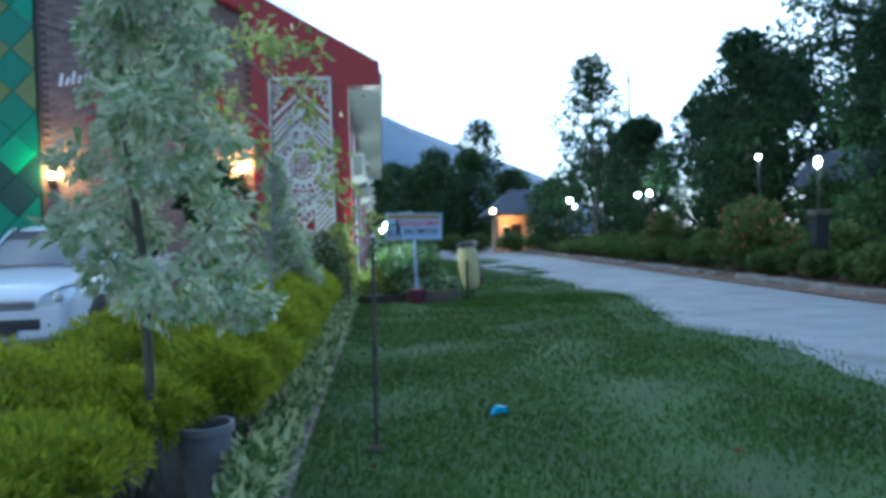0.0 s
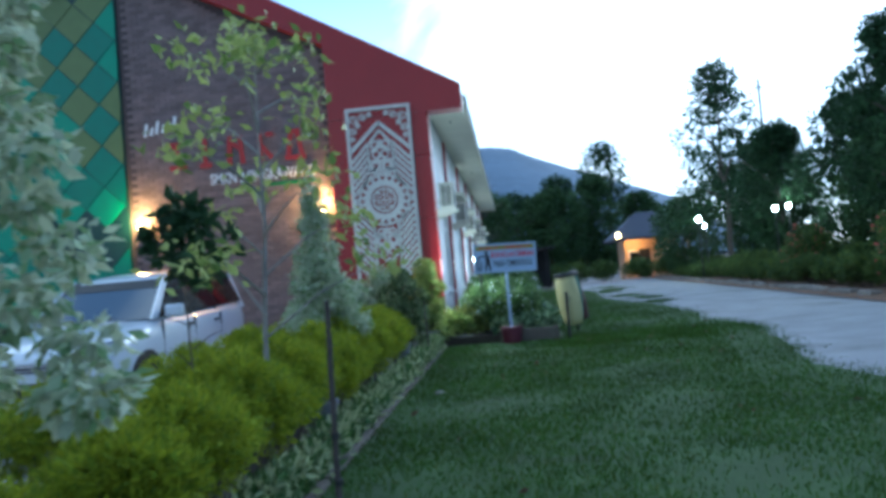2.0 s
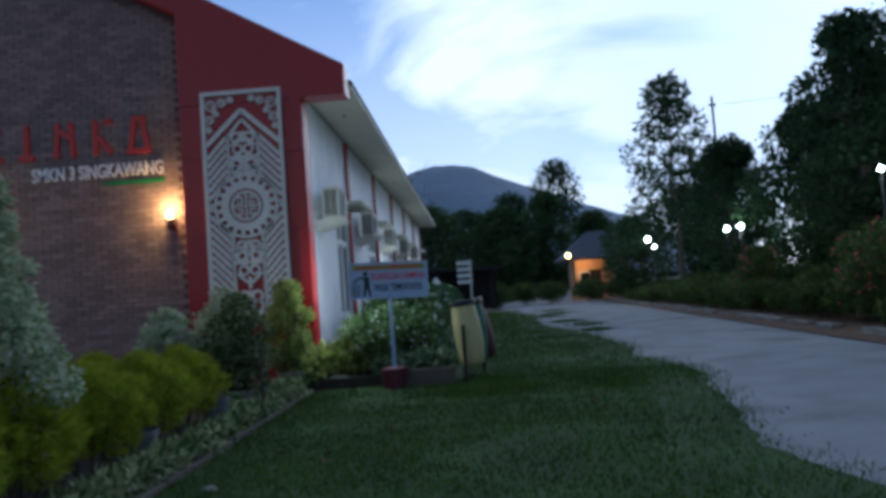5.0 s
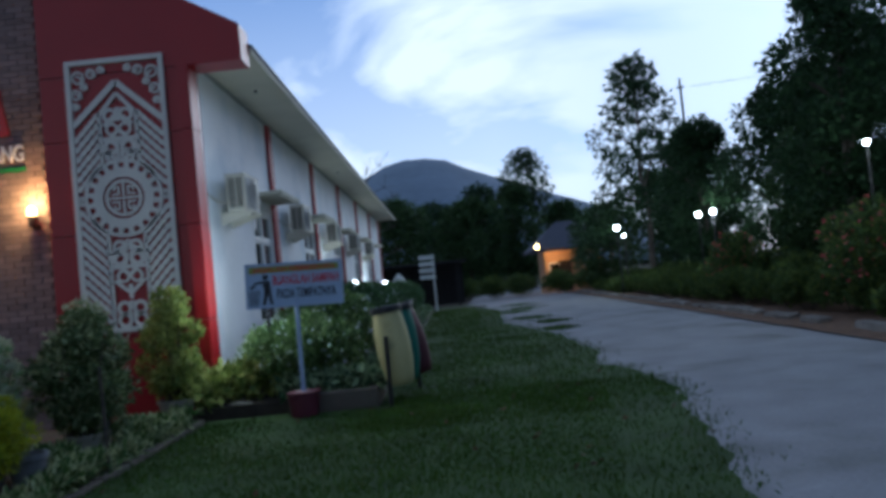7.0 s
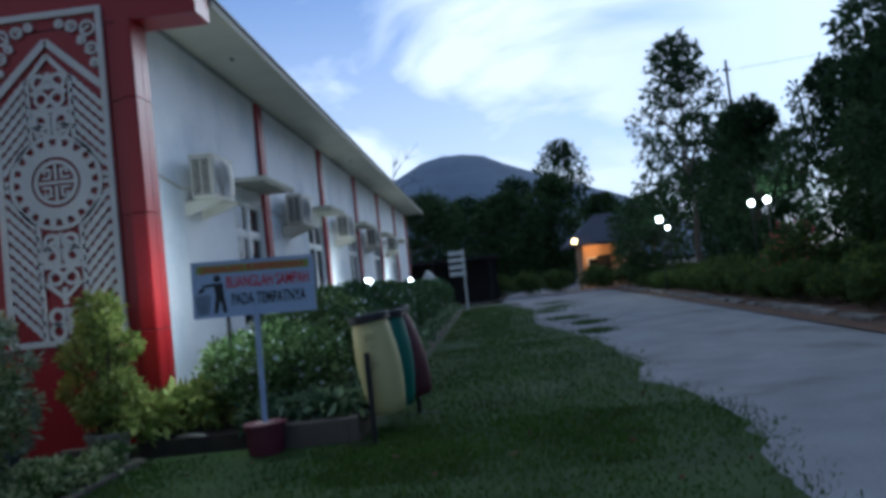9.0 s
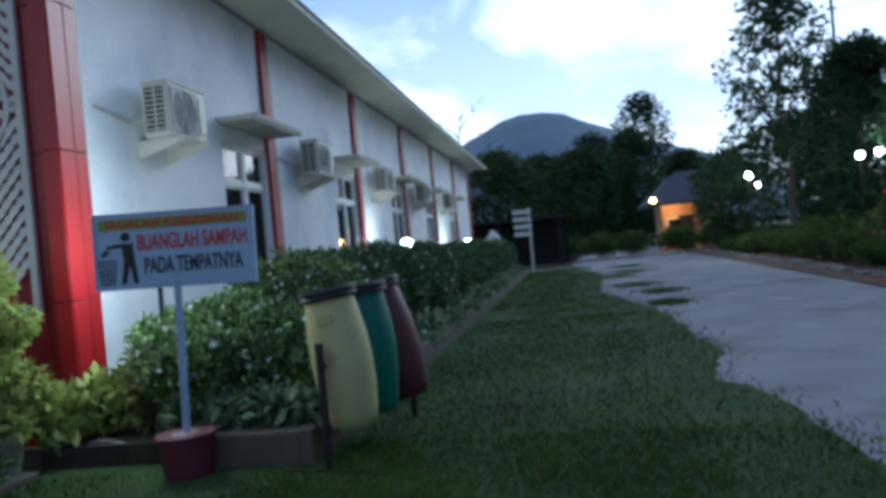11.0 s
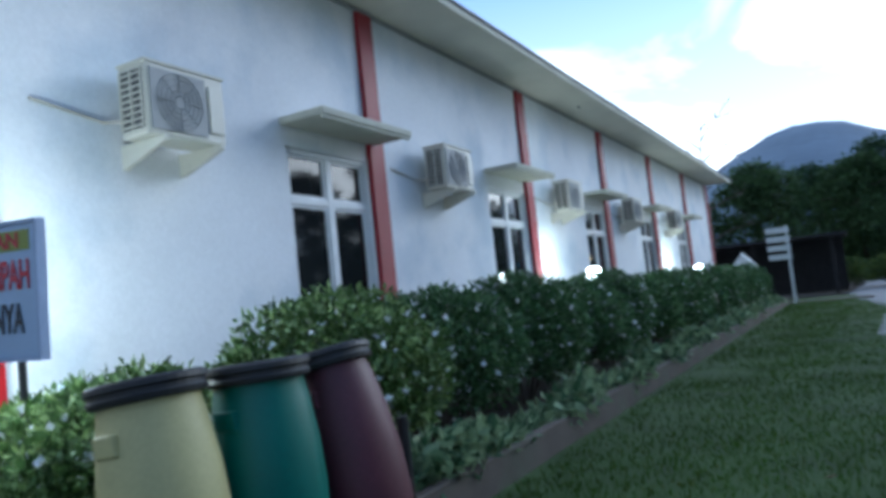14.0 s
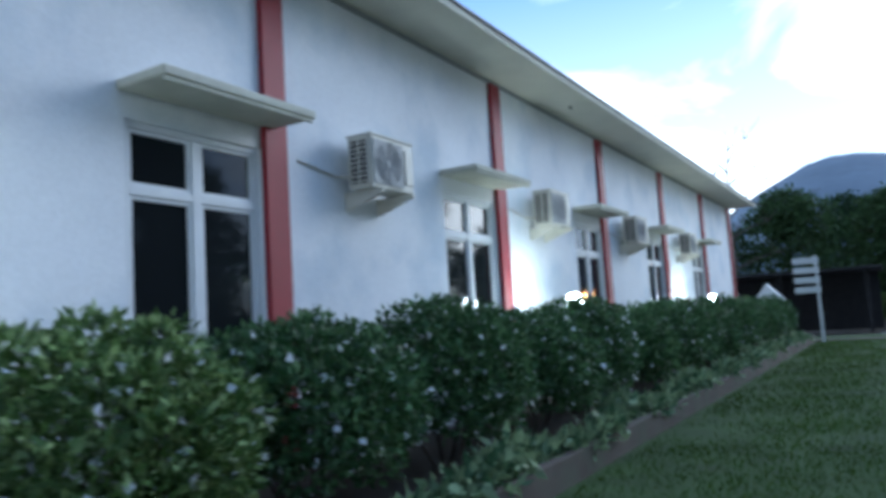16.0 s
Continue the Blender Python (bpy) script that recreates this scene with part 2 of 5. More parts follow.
M_SIGNFACE = material("pale_blue_sign_face", (0.36, 0.47, 0.66), 0.4, vary=0.04, scale=2)
M_SIGNYEL = material("yellow_sign_band", (0.26, 0.30, 0.05), 0.5, vary=0.05)
M_SIGNRED = material("red_sign_ink", (0.50, 0.02, 0.04), 0.5, vary=0.05)
M_SIGNBLACK = material("black_sign_ink", (0.012, 0.014, 0.022), 0.5, vary=0.05)
M_SIGNPOLE = material("pale_blue_pole_paint", (0.34, 0.43, 0.62), 0.45, vary=0.08)
M_POT = material("maroon_pot", (0.11, 0.018, 0.035), 0.6, vary=0.15, bump=0.3)
M_POTTOP = material("pink_grey_cement_fill", (0.36, 0.27, 0.27), 0.9, vary=0.15, bump=0.4)
M_POTCREAM = material("cream_plant_pot", (0.32, 0.30, 0.25), 0.8, vary=0.2, scale=6, bump=0.3)
M_POTGREY = material("grey_white_plant_pot", (0.15, 0.155, 0.17), 0.85, vary=0.2, scale=6, bump=0.4)
M_LETTERRED = material("red_letter_sheet", (0.36, 0.018, 0.02), 0.4, vary=0.05)
M_LETTERWHITE = material("white_letter_sheet", (0.78, 0.80, 0.84), 0.4, vary=0.04)
M_LETTERGREEN = material("green_letter_bar", (0.02, 0.22, 0.05), 0.4, vary=0.04)
M_WARMGLOW = material("warm_lamp_lens", (0.9, 0.7, 0.4), 0.4, emit=((1.0, 0.62, 0.22), 18))
M_WHITEGLOW = material("white_lamp_lens", (0.9, 0.95, 0.9), 0.4, emit=((0.95, 1.0, 0.93), 22))
M_HUTWALL = material("peach_plaster", (0.48, 0.30, 0.18), 0.85, vary=0.12, scale=1.5)
M_HUTROOF = material("dark_blue_roof_tile", (0.045, 0.05, 0.075), 0.7, vary=0.2)
M_BLUE = material("blue_plastic_litter", (0.02, 0.36, 0.62), 0.4, vary=0.05)
M_DARKHOUSE = material("dark_timber_and_unlit_wall", (0.02, 0.02, 0.022), 0.9, vary=0.3)
M_STONE = material("kerb_stone", (0.22, 0.20, 0.18), 0.95, vary=0.25, scale=5, bump=0.6, obj_random=0.2)
M_BLADE = material("white_sign_blade", (0.60, 0.64, 0.66), 0.5, vary=0.05)
M_PIPE = material("pale_pipe", (0.45, 0.42, 0.36), 0.6, vary=0.1)


def glass():
    m = bpy.data.materials.new("dark_window_glass")
    m.use_nodes = True
    b = m.node_tree.nodes["Principled BSDF"]
    b.inputs["Base Color"].default_value = (0.012, 0.014, 0.016, 1)
    b.inputs["Roughness"].default_value = 0.04
    b.inputs["Specular IOR Level"].default_value = 0.28
    return m


M_GLASS = glass()


# ---- mesh helpers ----
def part(name, bm, mat, parent=None, label="", smooth=False):
    """Links a bmesh as one mesh object, under a thing or part."""
    me = bpy.data.meshes.new(name)
    bm.to_mesh(me)
    bm.free()
    me.materials.append(mat)
    if smooth:
        me.shade_smooth()
    ob = new(name, me)
    if parent is not None:
        ob.parent = parent
    if label:
        ob["label"] = label
    return ob


def thing(name, m, label, category, group="", kind=""):
    ob = new(name)
    ob.matrix_basis = m
    ob.empty_display_size = 0.1
    return tagged(ob, label, category, group, kind)


def box(bm, x0, x1, y0, y1, z0, z1, bevel=0.0):
    r = bmesh.ops.create_cube(bm, size=1.0)
    for v in r["verts"]:
        v.co = Vector(((x0 + x1) / 2 + v.co.x * (x1 - x0), (y0 + y1) / 2 + v.co.y * (y1 - y0), (z0 + z1) / 2 + v.co.z * (z1 - z0)))
    if bevel:
        es = list({e for v in r["verts"] for e in v.link_edges})
        bmesh.ops.bevel(bm, geom=es, offset=bevel, segments=2, affect="EDGES", profile=0.5)
    return r["verts"]


def cube(x0, x1, y0, y1, z0, z1, bevel=0.0):
    bm = bmesh.new()
    box(bm, x0, x1, y0, y1, z0, z1, bevel)
    return bm


def tube(bm, p0, p1, r0, r1=None, seg=10):
    p0, p1 = Vector(p0), Vector(p1)
    r1 = r0 if r1 is None else r1
    d = p1 - p0
    m = Matrix.Translation((p0 + p1) / 2) @ d.to_track_quat("Z", "Y").to_matrix().to_4x4()
    bmesh.ops.create_cone(bm, cap_ends=True, segments=seg, radius1=r0, radius2=max(r1, 0.001), depth=d.length, matrix=m)


def lathe(bm, profile, seg=24, m=Matrix()):
    rings = []
    for r, z in profile:
        rings.append([bm.verts.new(m @ Vector((r * math.cos(2 * math.pi * k / seg), r * math.sin(2 * math.pi * k / seg), z))) for k in range(seg)])
    for a, b in zip(rings, rings[1:]):
        for k in range(seg):
            bm.faces.new((a[k], a[(k + 1) % seg], b[(k + 1) % seg], b[k]))
    for ring, flip in ((rings[0], True), (rings[-1], False)):
        bm.faces.new(ring[::-1] if flip else ring)


def prism(bm, pts, depth, m=Matrix()):
    """A flat outline (x, z) given thickness along y."""
    a = [bm.verts.new(m @ Vector((x, 0, z))) for x, z in pts]
    b = [bm.verts.new(m @ Vector((x, depth, z))) for x, z in pts]
    bm.faces.new(a)
    bm.faces.new(b[::-1])
    for k in range(len(pts)):
        j = (k + 1) % len(pts)
        bm.faces.new((a[j], a[k], b[k], b[j]))


def lettering(name, words, size, m, mat, parent, width=None, depth=0.004, label=""):
    cu = bpy.data.curves.new(name, "FONT")
    cu.body, cu.size, cu.extrude = words, size, depth
    cu.offset = size * 0.018
    cu.align_x, cu.align_y = "CENTER", "CENTER"
    tmp = new(name + "_curve", cu)
    bpy.context.view_layer.update()
    me = bpy.data.meshes.new_from_object(tmp.evaluated_get(bpy.context.evaluated_depsgraph_get()))
    w = tmp.dimensions.x
    bpy.data.objects.remove(tmp)
    me.materials.clear()
    me.materials.append(mat)
    k = width / w if width else 1.0
    me.transform(m @ Matrix.Diagonal((k, 1, 1, 1)))
    ob = new(name, me)
    ob.parent = parent
    if label:
        ob["label"] = label
    return ob


RNG = np.random.default_rng(7)


def leaf_mesh(name, pts, out, length, width, mat, parent=None, droop=0.0, jitter=0.8, rng=None):
    """Folded diamond leaves at pts, growing along out with random turn."""
    rng = rng or RNG
    n = len(pts)
    d = out + rng.normal(0, jitter, (n, 3))
    d[:, 2] -= droop
    d /= np.linalg.norm(d, axis=1)[:, None] + 1e-9
    side = np.cross(d, rng.normal(0, 1, (n, 3)))
    side /= np.linalg.norm(side, axis=1)[:, None] + 1e-9
    up = np.cross(side, d)
    ln = length * rng.uniform(0.6, 1.3, n)[:, None]
    wd = width * rng.uniform(0.6, 1.3, n)[:, None]
    v = np.empty((n, 4, 3))
    v[:, 0] = pts
    v[:, 1] = pts + d * ln * 0.5 + side * wd * 0.5 + up * wd * 0.18
    v[:, 2] = pts + d * ln - up * wd * 0.2
    v[:, 3] = pts + d * ln * 0.5 - side * wd * 0.5 + up * wd * 0.18
    me = bpy.data.meshes.new(name)
    me.vertices.add(n * 4)
    me.vertices.foreach_set("co", v.ravel().astype(np.float32))
    me.loops.add(n * 4)
    me.loops.foreach_set("vertex_index", np.arange(n * 4, dtype=np.int32))
    me.polygons.add(n)
    me.polygons.foreach_set("loop_start", np.arange(0, n * 4, 4, dtype=np.int32))
    me.update(calc_edges=True)
    me.validate()
    me.materials.append(mat)
    ob = new(name, me)
    if parent is not None:
        ob.parent = parent
    return ob


def blob_points(centres, radii, count, rng=None, shell=0.55):
    """Points in uneven clumps: most near each clump's skin; and the way out of the clump."""
    rng = rng or RNG
    c, r = np.array(centres, float), np.array(radii, float)
    if r.ndim == 1:
        r = np.repeat(r[:, None], 3, 1)
    w = (r[:, 0] * r[:, 1] + r[:, 0] * r[:, 2])
    k = rng.choice(len(c), count, p=w / w.sum())
    d = rng.normal(0, 1, (count, 3))
    d /= np.linalg.norm(d, axis=1)[:, None]
    s = shell + (1 - shell) * rng.uniform(0, 1, count) ** 0.6
    s *= rng.uniform(0.85, 1.12, count)
    return c[k] + d * r[k] * s[:, None], d

# ---- ground, road, lawn ----
def sheet(name, xs, ys, zf, mat, label, category, keep=None):
    bm = bmesh.new()
    g = [[bm.verts.new((x, y, zf(x, y))) for x in xs] for y in ys]
    for j in range(len(ys) - 1):
        for i in range(len(xs) - 1):
            if keep is None or keep((xs[i] + xs[i + 1]) / 2, (ys[j] + ys[j + 1]) / 2):
                bm.faces.new((g[j][i], g[j][i + 1], g[j + 1][i + 1], g[j + 1][i]))
    return tagged(part(name, bm, mat, smooth=True), label, category, kind="structure")


def lawn_edge(y):
    knots = (0, 5.6, 7.7, 9.7, 10.6, 11.9, 14.2, 15.8, 16.7, 18.5, 22.5, 26.5, 28.4, 36, 43, 60)
    edge = (4.1, 4.0, 4.42, 4.0, 4.2, 4.5, 4.87, 4.83, 4.5, 4.9, 4.8, 4.2, 4.0, 4.45, 3.6, 4.6)
    return float(np.interp(y, knots, edge)) + 0.10 * noise.noise((y * 1.7, 3.1, 0))


def far_edge(y):
    return 7.35 + 0.06 * y - (0.00022 * y * y)


def soft(x, y, k):
    return k * noise.noise((x * 0.9, y * 0.9, 0.3))


sheet("ground", [-1500, -300, -60, 60, 300, 1500], [-400, -100, 0, 100, 300, 1600], lambda x, y: -0.12, M_EARTH, "dark bare earth reaching away under everything", "ground")

bm = bmesh.new()
ys = [-8 + 0.25 * i for i in range(340)]
rows = []
for y in ys:
    a, b = lawn_edge(y) - 0.5, far_edge(y) + 0.3
    rows.append([bm.verts.new((a + (b - a) * k / 14, y, 0.008 + 0.012 * noise.noise((a + (b - a) * k / 14, y * 0.6, 0)) - 0.02 * (abs(k - 7) / 7) ** 2)) for k in range(15)])
for r0, r1 in zip(rows, rows[1:]):
    for k in range(14):
        bm.faces.new((r0[k], r0[k + 1], r1[k + 1], r1[k]))
tagged(part("road", bm, M_ROAD, smooth=True), "pale worn gravel and concrete driveway with darker patches", "driveway", kind="structure")

bm = bmesh.new()
rows = []
for i in range(420):
    y = -6 + 0.125 * i
    b = min(lawn_edge(y) + 0.10 * noise.noise((y * 3.1, 0, 0)), 9)
    rows.append([bm.verts.new((-0.62 + (b + 0.62) * k / 20, y, 0.018 + soft(-0.62 + (b + 0.62) * k / 20, y, 0.012) - (0.03 if k == 20 else 0))) for k in range(21)])
for r0, r1 in zip(rows, rows[1:]):
    for k in range(20):
        bm.faces.new((r0[k], r0[k + 1], r1[k + 1], r1[k]))
lawn = tagged(part("lawn", bm, M_TURF, smooth=True), "dark green mown lawn with thin worn patches", "lawn", kind="structure")


def grass_field(count, x0, x1, y0, y1, height, seed):
    rng = np.random.default_rng(seed)
    x = rng.uniform(x0, x1, count)
    y = y0 + (y1 - y0) * rng.uniform(0, 1, count) ** 1.25
    edge = np.array([lawn_edge(v) for v in y])
    thin = np.array([noise.noise((a * 0.8, b * 0.8, 5.0)) for a, b in zip(x, y)])
    ok = (x < edge + rng.normal(-0.06, 0.16, count)) & ((x < edge - 0.8) | (rng.uniform(0, 1, count) < 0.55)) & (thin > rng.uniform(-0.75, 0.0, count)) & ~((x < 1.6) & (y > 14.45))
    x, y = x[ok], y[ok]
    p = np.stack([x, y, np.full(len(x), 0.005)], 1)
    out = np.tile(np.array([[0, 0, 1.0]]), (len(x), 1))
    return p, out, height


for args in ((150000, -0.6, 5.2, 1.2, 15.0, 0.055, 3), (90000, 1.4, 5.6, 13.0, 44.0, 0.065, 4)):
    p, o, h = grass_field(*args)
    tagged(leaf_mesh("grass", p, o, h, 0.010, M_GRASS, jitter=0.55), "short green lawn grass blades", "grass", kind="stuff")

# weedy tufts standing in the driveway
rng = np.random.default_rng(11)
tufts = [(4.9, 29.0, 0.45), (4.7, 33.5, 0.5), (5.2, 26.5, 0.35), (5.3, 36.0, 0.5), (5.0, 23.8, 0.3), (5.5, 40.0, 0.6)]
pts = np.concatenate([np.stack([rng.normal(x, r * 0.7, 900), rng.normal(y, r, 900), np.full(900, 0.0)], 1) for x, y, r in tufts])
tagged(leaf_mesh("grass", pts, np.tile([[0, 0, 1.0]], (len(pts), 1)), 0.08, 0.012, M_GRASS, jitter=0.6), "weedy grass tufts growing in the driveway", "grass", kind="stuff")

# parking court behind the planting strip
tagged(part("pavement", cube(-22, -2.15, -6, 15.5, -0.08, -0.005), M_CONCRETE), "grey bedding under the parking court pavers", "pavement", kind="structure")
pave = bpy.data.objects["pavement"]
me_p = None
for i in range(14):
    for j in range(20):
        if me_p is None:
            bm = cube(-0.145, 0.145, -0.145, 0.145, 0, 0.03, 0.006)
            ob = part("paver", bm, M_PAVER, pave)
            me_p = ob.data
        else:
            ob = new("paver", me_p)
            ob.parent = pave
        ob.location = (-2.4 - 0.3 * i, 6.6 + 0.3 * j, -0.006 + 0.004 * ((i * 7 + j * 3) % 3))
bm = bmesh.new()
for i in range(40):
    for j in range(30):
        if not (i < 14 and 22 <= j):
            x, y = -2.4 - 0.3 * i, 0.0 + 0.3 * j
            if y < 6.5:
                box(bm, x - 0.145, x + 0.145, y - 0.145, y + 0.145, -0.005, 0.024)
tagged(part("pavers", bm, M_PAVER, pave), kind="stuff")
tagged(part("flower_bed", cube(-2.15, -0.62, -6, 14.6, -0.1, 0.03), M_EARTH), "dark soil of the planting strip beside the lawn", "flower bed", kind="structure")

# kerb of the strip: low concrete blocks
strip = tagged(part("kerb", cube(-0.63, -0.50, -6, 1.0, -0.1, 0.06, 0.01), M_CONCRETE), "low weathered concrete kerb along the lawn", "kerb", kind="structure")
for k in range(27):
    part("block", cube(-0.63, -0.50, 1.01 + 0.5 * k, 1.495 + 0.5 * k, -0.1, 0.06 + 0.008 * (k % 3), 0.012), M_CONCRETE, strip)

# planter bed along the white wall, with its low concrete wall
tagged(part("wall_planter_soil", cube(-0.66, 1.40, 14.72, 42.0, -0.1, 0.17), M_EARTH), "dark soil filling the long raised planter", "soil", kind="structure")
bm = cube(1.40, 1.50, 14.55, 42.0, -0.1, 0.25, 0.012)
box(bm, 0.45, 1.40, 14.55, 14.70, -0.1, 0.24, 0.012)
tagged(part("planter_wall", bm, M_CONCRETE), "low stained concrete wall of the long raised planter", "planter wall", kind="structure")
bm = cube(-1.6, 0.45, 14.95, 15.05, -0.1, 0.12, 0.012)
tagged(part("kerb_2", bm, M_CONCRETE), "low mossy concrete kerb before the red portal", "kerb", kind="structure")

# roadside kerb stones and the litter strip
bm = bmesh.new()
prev = None
for i in range(120):
    y = -6 + 0.5 * i
    a = far_edge(y)
    cur = [bm.verts.new((a - 0.1, y, 0.02)), bm.verts.new((a + 0.75, y, 0.10 + 0.03 * noise.noise((y, 0, 0)))), bm.verts.new((a + 30, y, 0.12))]
    if prev:
        for k in range(2):
            bm.faces.new((prev[k], prev[k + 1], cur[k + 1], cur[k]))
    prev = cur
tagged(part("verge", bm, M_LITTER, smooth=True), "brown leaf litter and bare soil beside the driveway", "verge", kind="structure")
kerb_far = tagged(part("kerb_3", cube(7.2, 7.4, -6, 0, -0.1, 0.1, 0.02), M_STONE), "rough low stone kerb along the driveway", "kerb", kind="structure")
rng = random.Random(5)
stone_me = []
for k in range(4):
    bm = cube(-0.12, 0.12, -0.3, 0.3, -0.05, 0.16, 0.03)
    for v in bm.verts:
        v.co += Vector((rng.uniform(-1, 1), rng.uniform(-1, 1), rng.uniform(-1, 1))) * 0.018
    ob = part("stone", bm, M_STONE, kerb_far)
    ob.location = (far_edge(0.6 * k) + 0.35, 0.6 * k + 0.3, 0)
    stone_me.append(ob.data)
for k in range(4, 84):
    y = 0.6 * k + 0.3
    if rng.random() < 0.12:
        continue
    ob = new("stone", stone_me[k % 4])
    ob.parent = kerb_far
    ob.location, ob.rotation_euler = (far_edge(y) + 0.35 + rng.uniform(-0.04, 0.04), y, rng.uniform(-0.04, 0.02)), (0, rng.uniform(-0.1, 0.1), rng.uniform(-0.15, 0.15))

# ---- the building ----
WX, Y0, Y1, EAVE = -0.70, 15.45, 41.5, 4.68
WINDOWS = [18.88, 23.22, 27.55, 31.85, 36.2]
PILASTERS = [19.72, 24.1, 28.4, 32.7, 37.1, 41.3]
AC_AT = [16.72, 20.95, 25.3, 29.55, 34.0]

# side wall with openings cut through
bm = bmesh.new()
cuts = [Y0]
for wy in WINDOWS:
    cuts += [wy - 0.66, wy + 0.66]
cuts.append(Y1)
for k in range(len(cuts) - 1):
    if k % 2 == 0:
        box(bm, WX - 0.15, WX, cuts[k], cuts[k + 1], 0, EAVE)
    else:
        box(bm, WX - 0.15, WX, cuts[k], cuts[k + 1], 0, 0.95)
        box(bm, WX - 0.15, WX, cuts[k], cuts[k + 1], 2.93, EAVE)
tagged(part("wall_east", bm, M_WALL), "tall white plastered side wall, faintly stained", "wall", kind="structure")
tagged(part("wall_back", cube(-14.0, -0.86, Y1 - 0.15, Y1, 0, EAVE), M_WALL), "white plastered end wall", "wall", kind="structure")
tagged(part("wall_west", cube(-14.0, -13.85, 15.7, Y1 - 0.15, 0, EAVE), M_WALL), "white plastered far side wall", "wall", kind="structure")
tagged(part("floor_inside", cube(-13.85, -0.86, 15.8, Y1 - 0.15, 0, 0.1), M_CONCRETE), "concrete floor inside the building", "floor", kind="structure")
# Unseen backing behind the panes; the rooms' shade is put into its near-black.
tagged(part("wall_inside", cube(-2.6, -2.5, 15.8, Y1 - 0.15, 0.1, EAVE), M_CURTAIN), "near-black backing added for the rooms' shade behind the windows", "wall", kind="structure")

for k, y in enumerate(PILASTERS):
    tagged(part("pilaster", cube(WX, WX + 0.06, y - 0.17, y + 0.10, 0.0, EAVE - 0.06, 0.008), M_REDPAINT), "tall dark red painted pilaster on the white wall", "pilaster", "pilasters on the side wall")

# Thin grey strip added as the shadow line where soffit meets wall.
tagged(part("trim_eave", cube(WX, WX + 0.035, Y0 + 0.2, Y1, EAVE - 0.055, EAVE - 0.004, 0.006), M_ACGRILLE), "grey strip standing for the eave's shadow line on the wall", "moulding", kind="structure")

# window with frame, mullion, transom and four panes
win = thing("window_1", pose(WX, WINDOWS[0], 0), "white framed window with four dark panes", "window", "windows of the side wall", "structure")
bm = bmesh.new()
for a, b, c, d in ((-0.66, -0.60, 0.95, 2.93), (0.60, 0.66, 0.95, 2.93), (-0.045, 0.045, 1.02, 2.88)):
    box(bm, -0.11, -0.03, a, b, c, d, 0.006)
for c, d in ((0.95, 1.02), (2.88, 2.93)):
    box(bm, -0.11, -0.03, -0.60, 0.60, c, d, 0.006)
for a, b in ((-0.60, -0.045), (0.045, 0.60)):
    box(bm, -0.108, -0.032, a, b, 2.39, 2.46, 0.006)
part("window_frame", bm, M_FRAME, win)
for a, b in ((-0.60, -0.045), (0.045, 0.60)):
    for c, d in ((1.02, 2.39), (2.46, 2.88)):
        bm = bmesh.new()
        for e in (a, b - 0.03):
            box(bm, -0.095, -0.05, e, e + 0.03, c, d)
        for e in (c, d - 0.03):
            box(bm, -0.093, -0.052, a + 0.03, b - 0.03, e, e + 0.03)
        part("sash", bm, M_FRAME, win)
        part("pane", cube(-0.078, -0.070, a + 0.03, b - 0.03, c + 0.03, d - 0.03), M_GLASS, win, "dark reflecting glass pane")
bm = bmesh.new()
for k in range(12):
    y = -0.5 + k * 0.03
    tube(bm, (-0.22, y + 0.42, 1.0), (-0.22, y + 0.42, 2.9), 0.018, seg=6)
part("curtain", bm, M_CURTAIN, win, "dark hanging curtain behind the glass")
part("window_sill", cube(0.0, 0.05, -0.66, 0.66, 0.89, 0.945, 0.008), M_FRAME, win)
for k, y in enumerate(WINDOWS[1:]):
    ob = copy_thing(win, pose(WX, y, 0))
    ob.name = "window_%d" % (k + 2)

# thin concrete canopy over each window
can = thing("window_canopy", pose(WX, WINDOWS[0], 0), "thin cream concrete canopy slab over a window", "canopy", "canopies over the windows")
bm = cube(-0.0, 0.52, -0.72, 0.80, 3.12, 3.19, 0.012)
part("slab", bm, M_CANOPY, can)
part("drip_edge", cube(0.47, 0.50, -0.70, 0.78, 3.09, 3.121, 0.004), M_CANOPY, can)
for y in WINDOWS[1:]:
    copy_thing(can, pose(WX, y, 0))


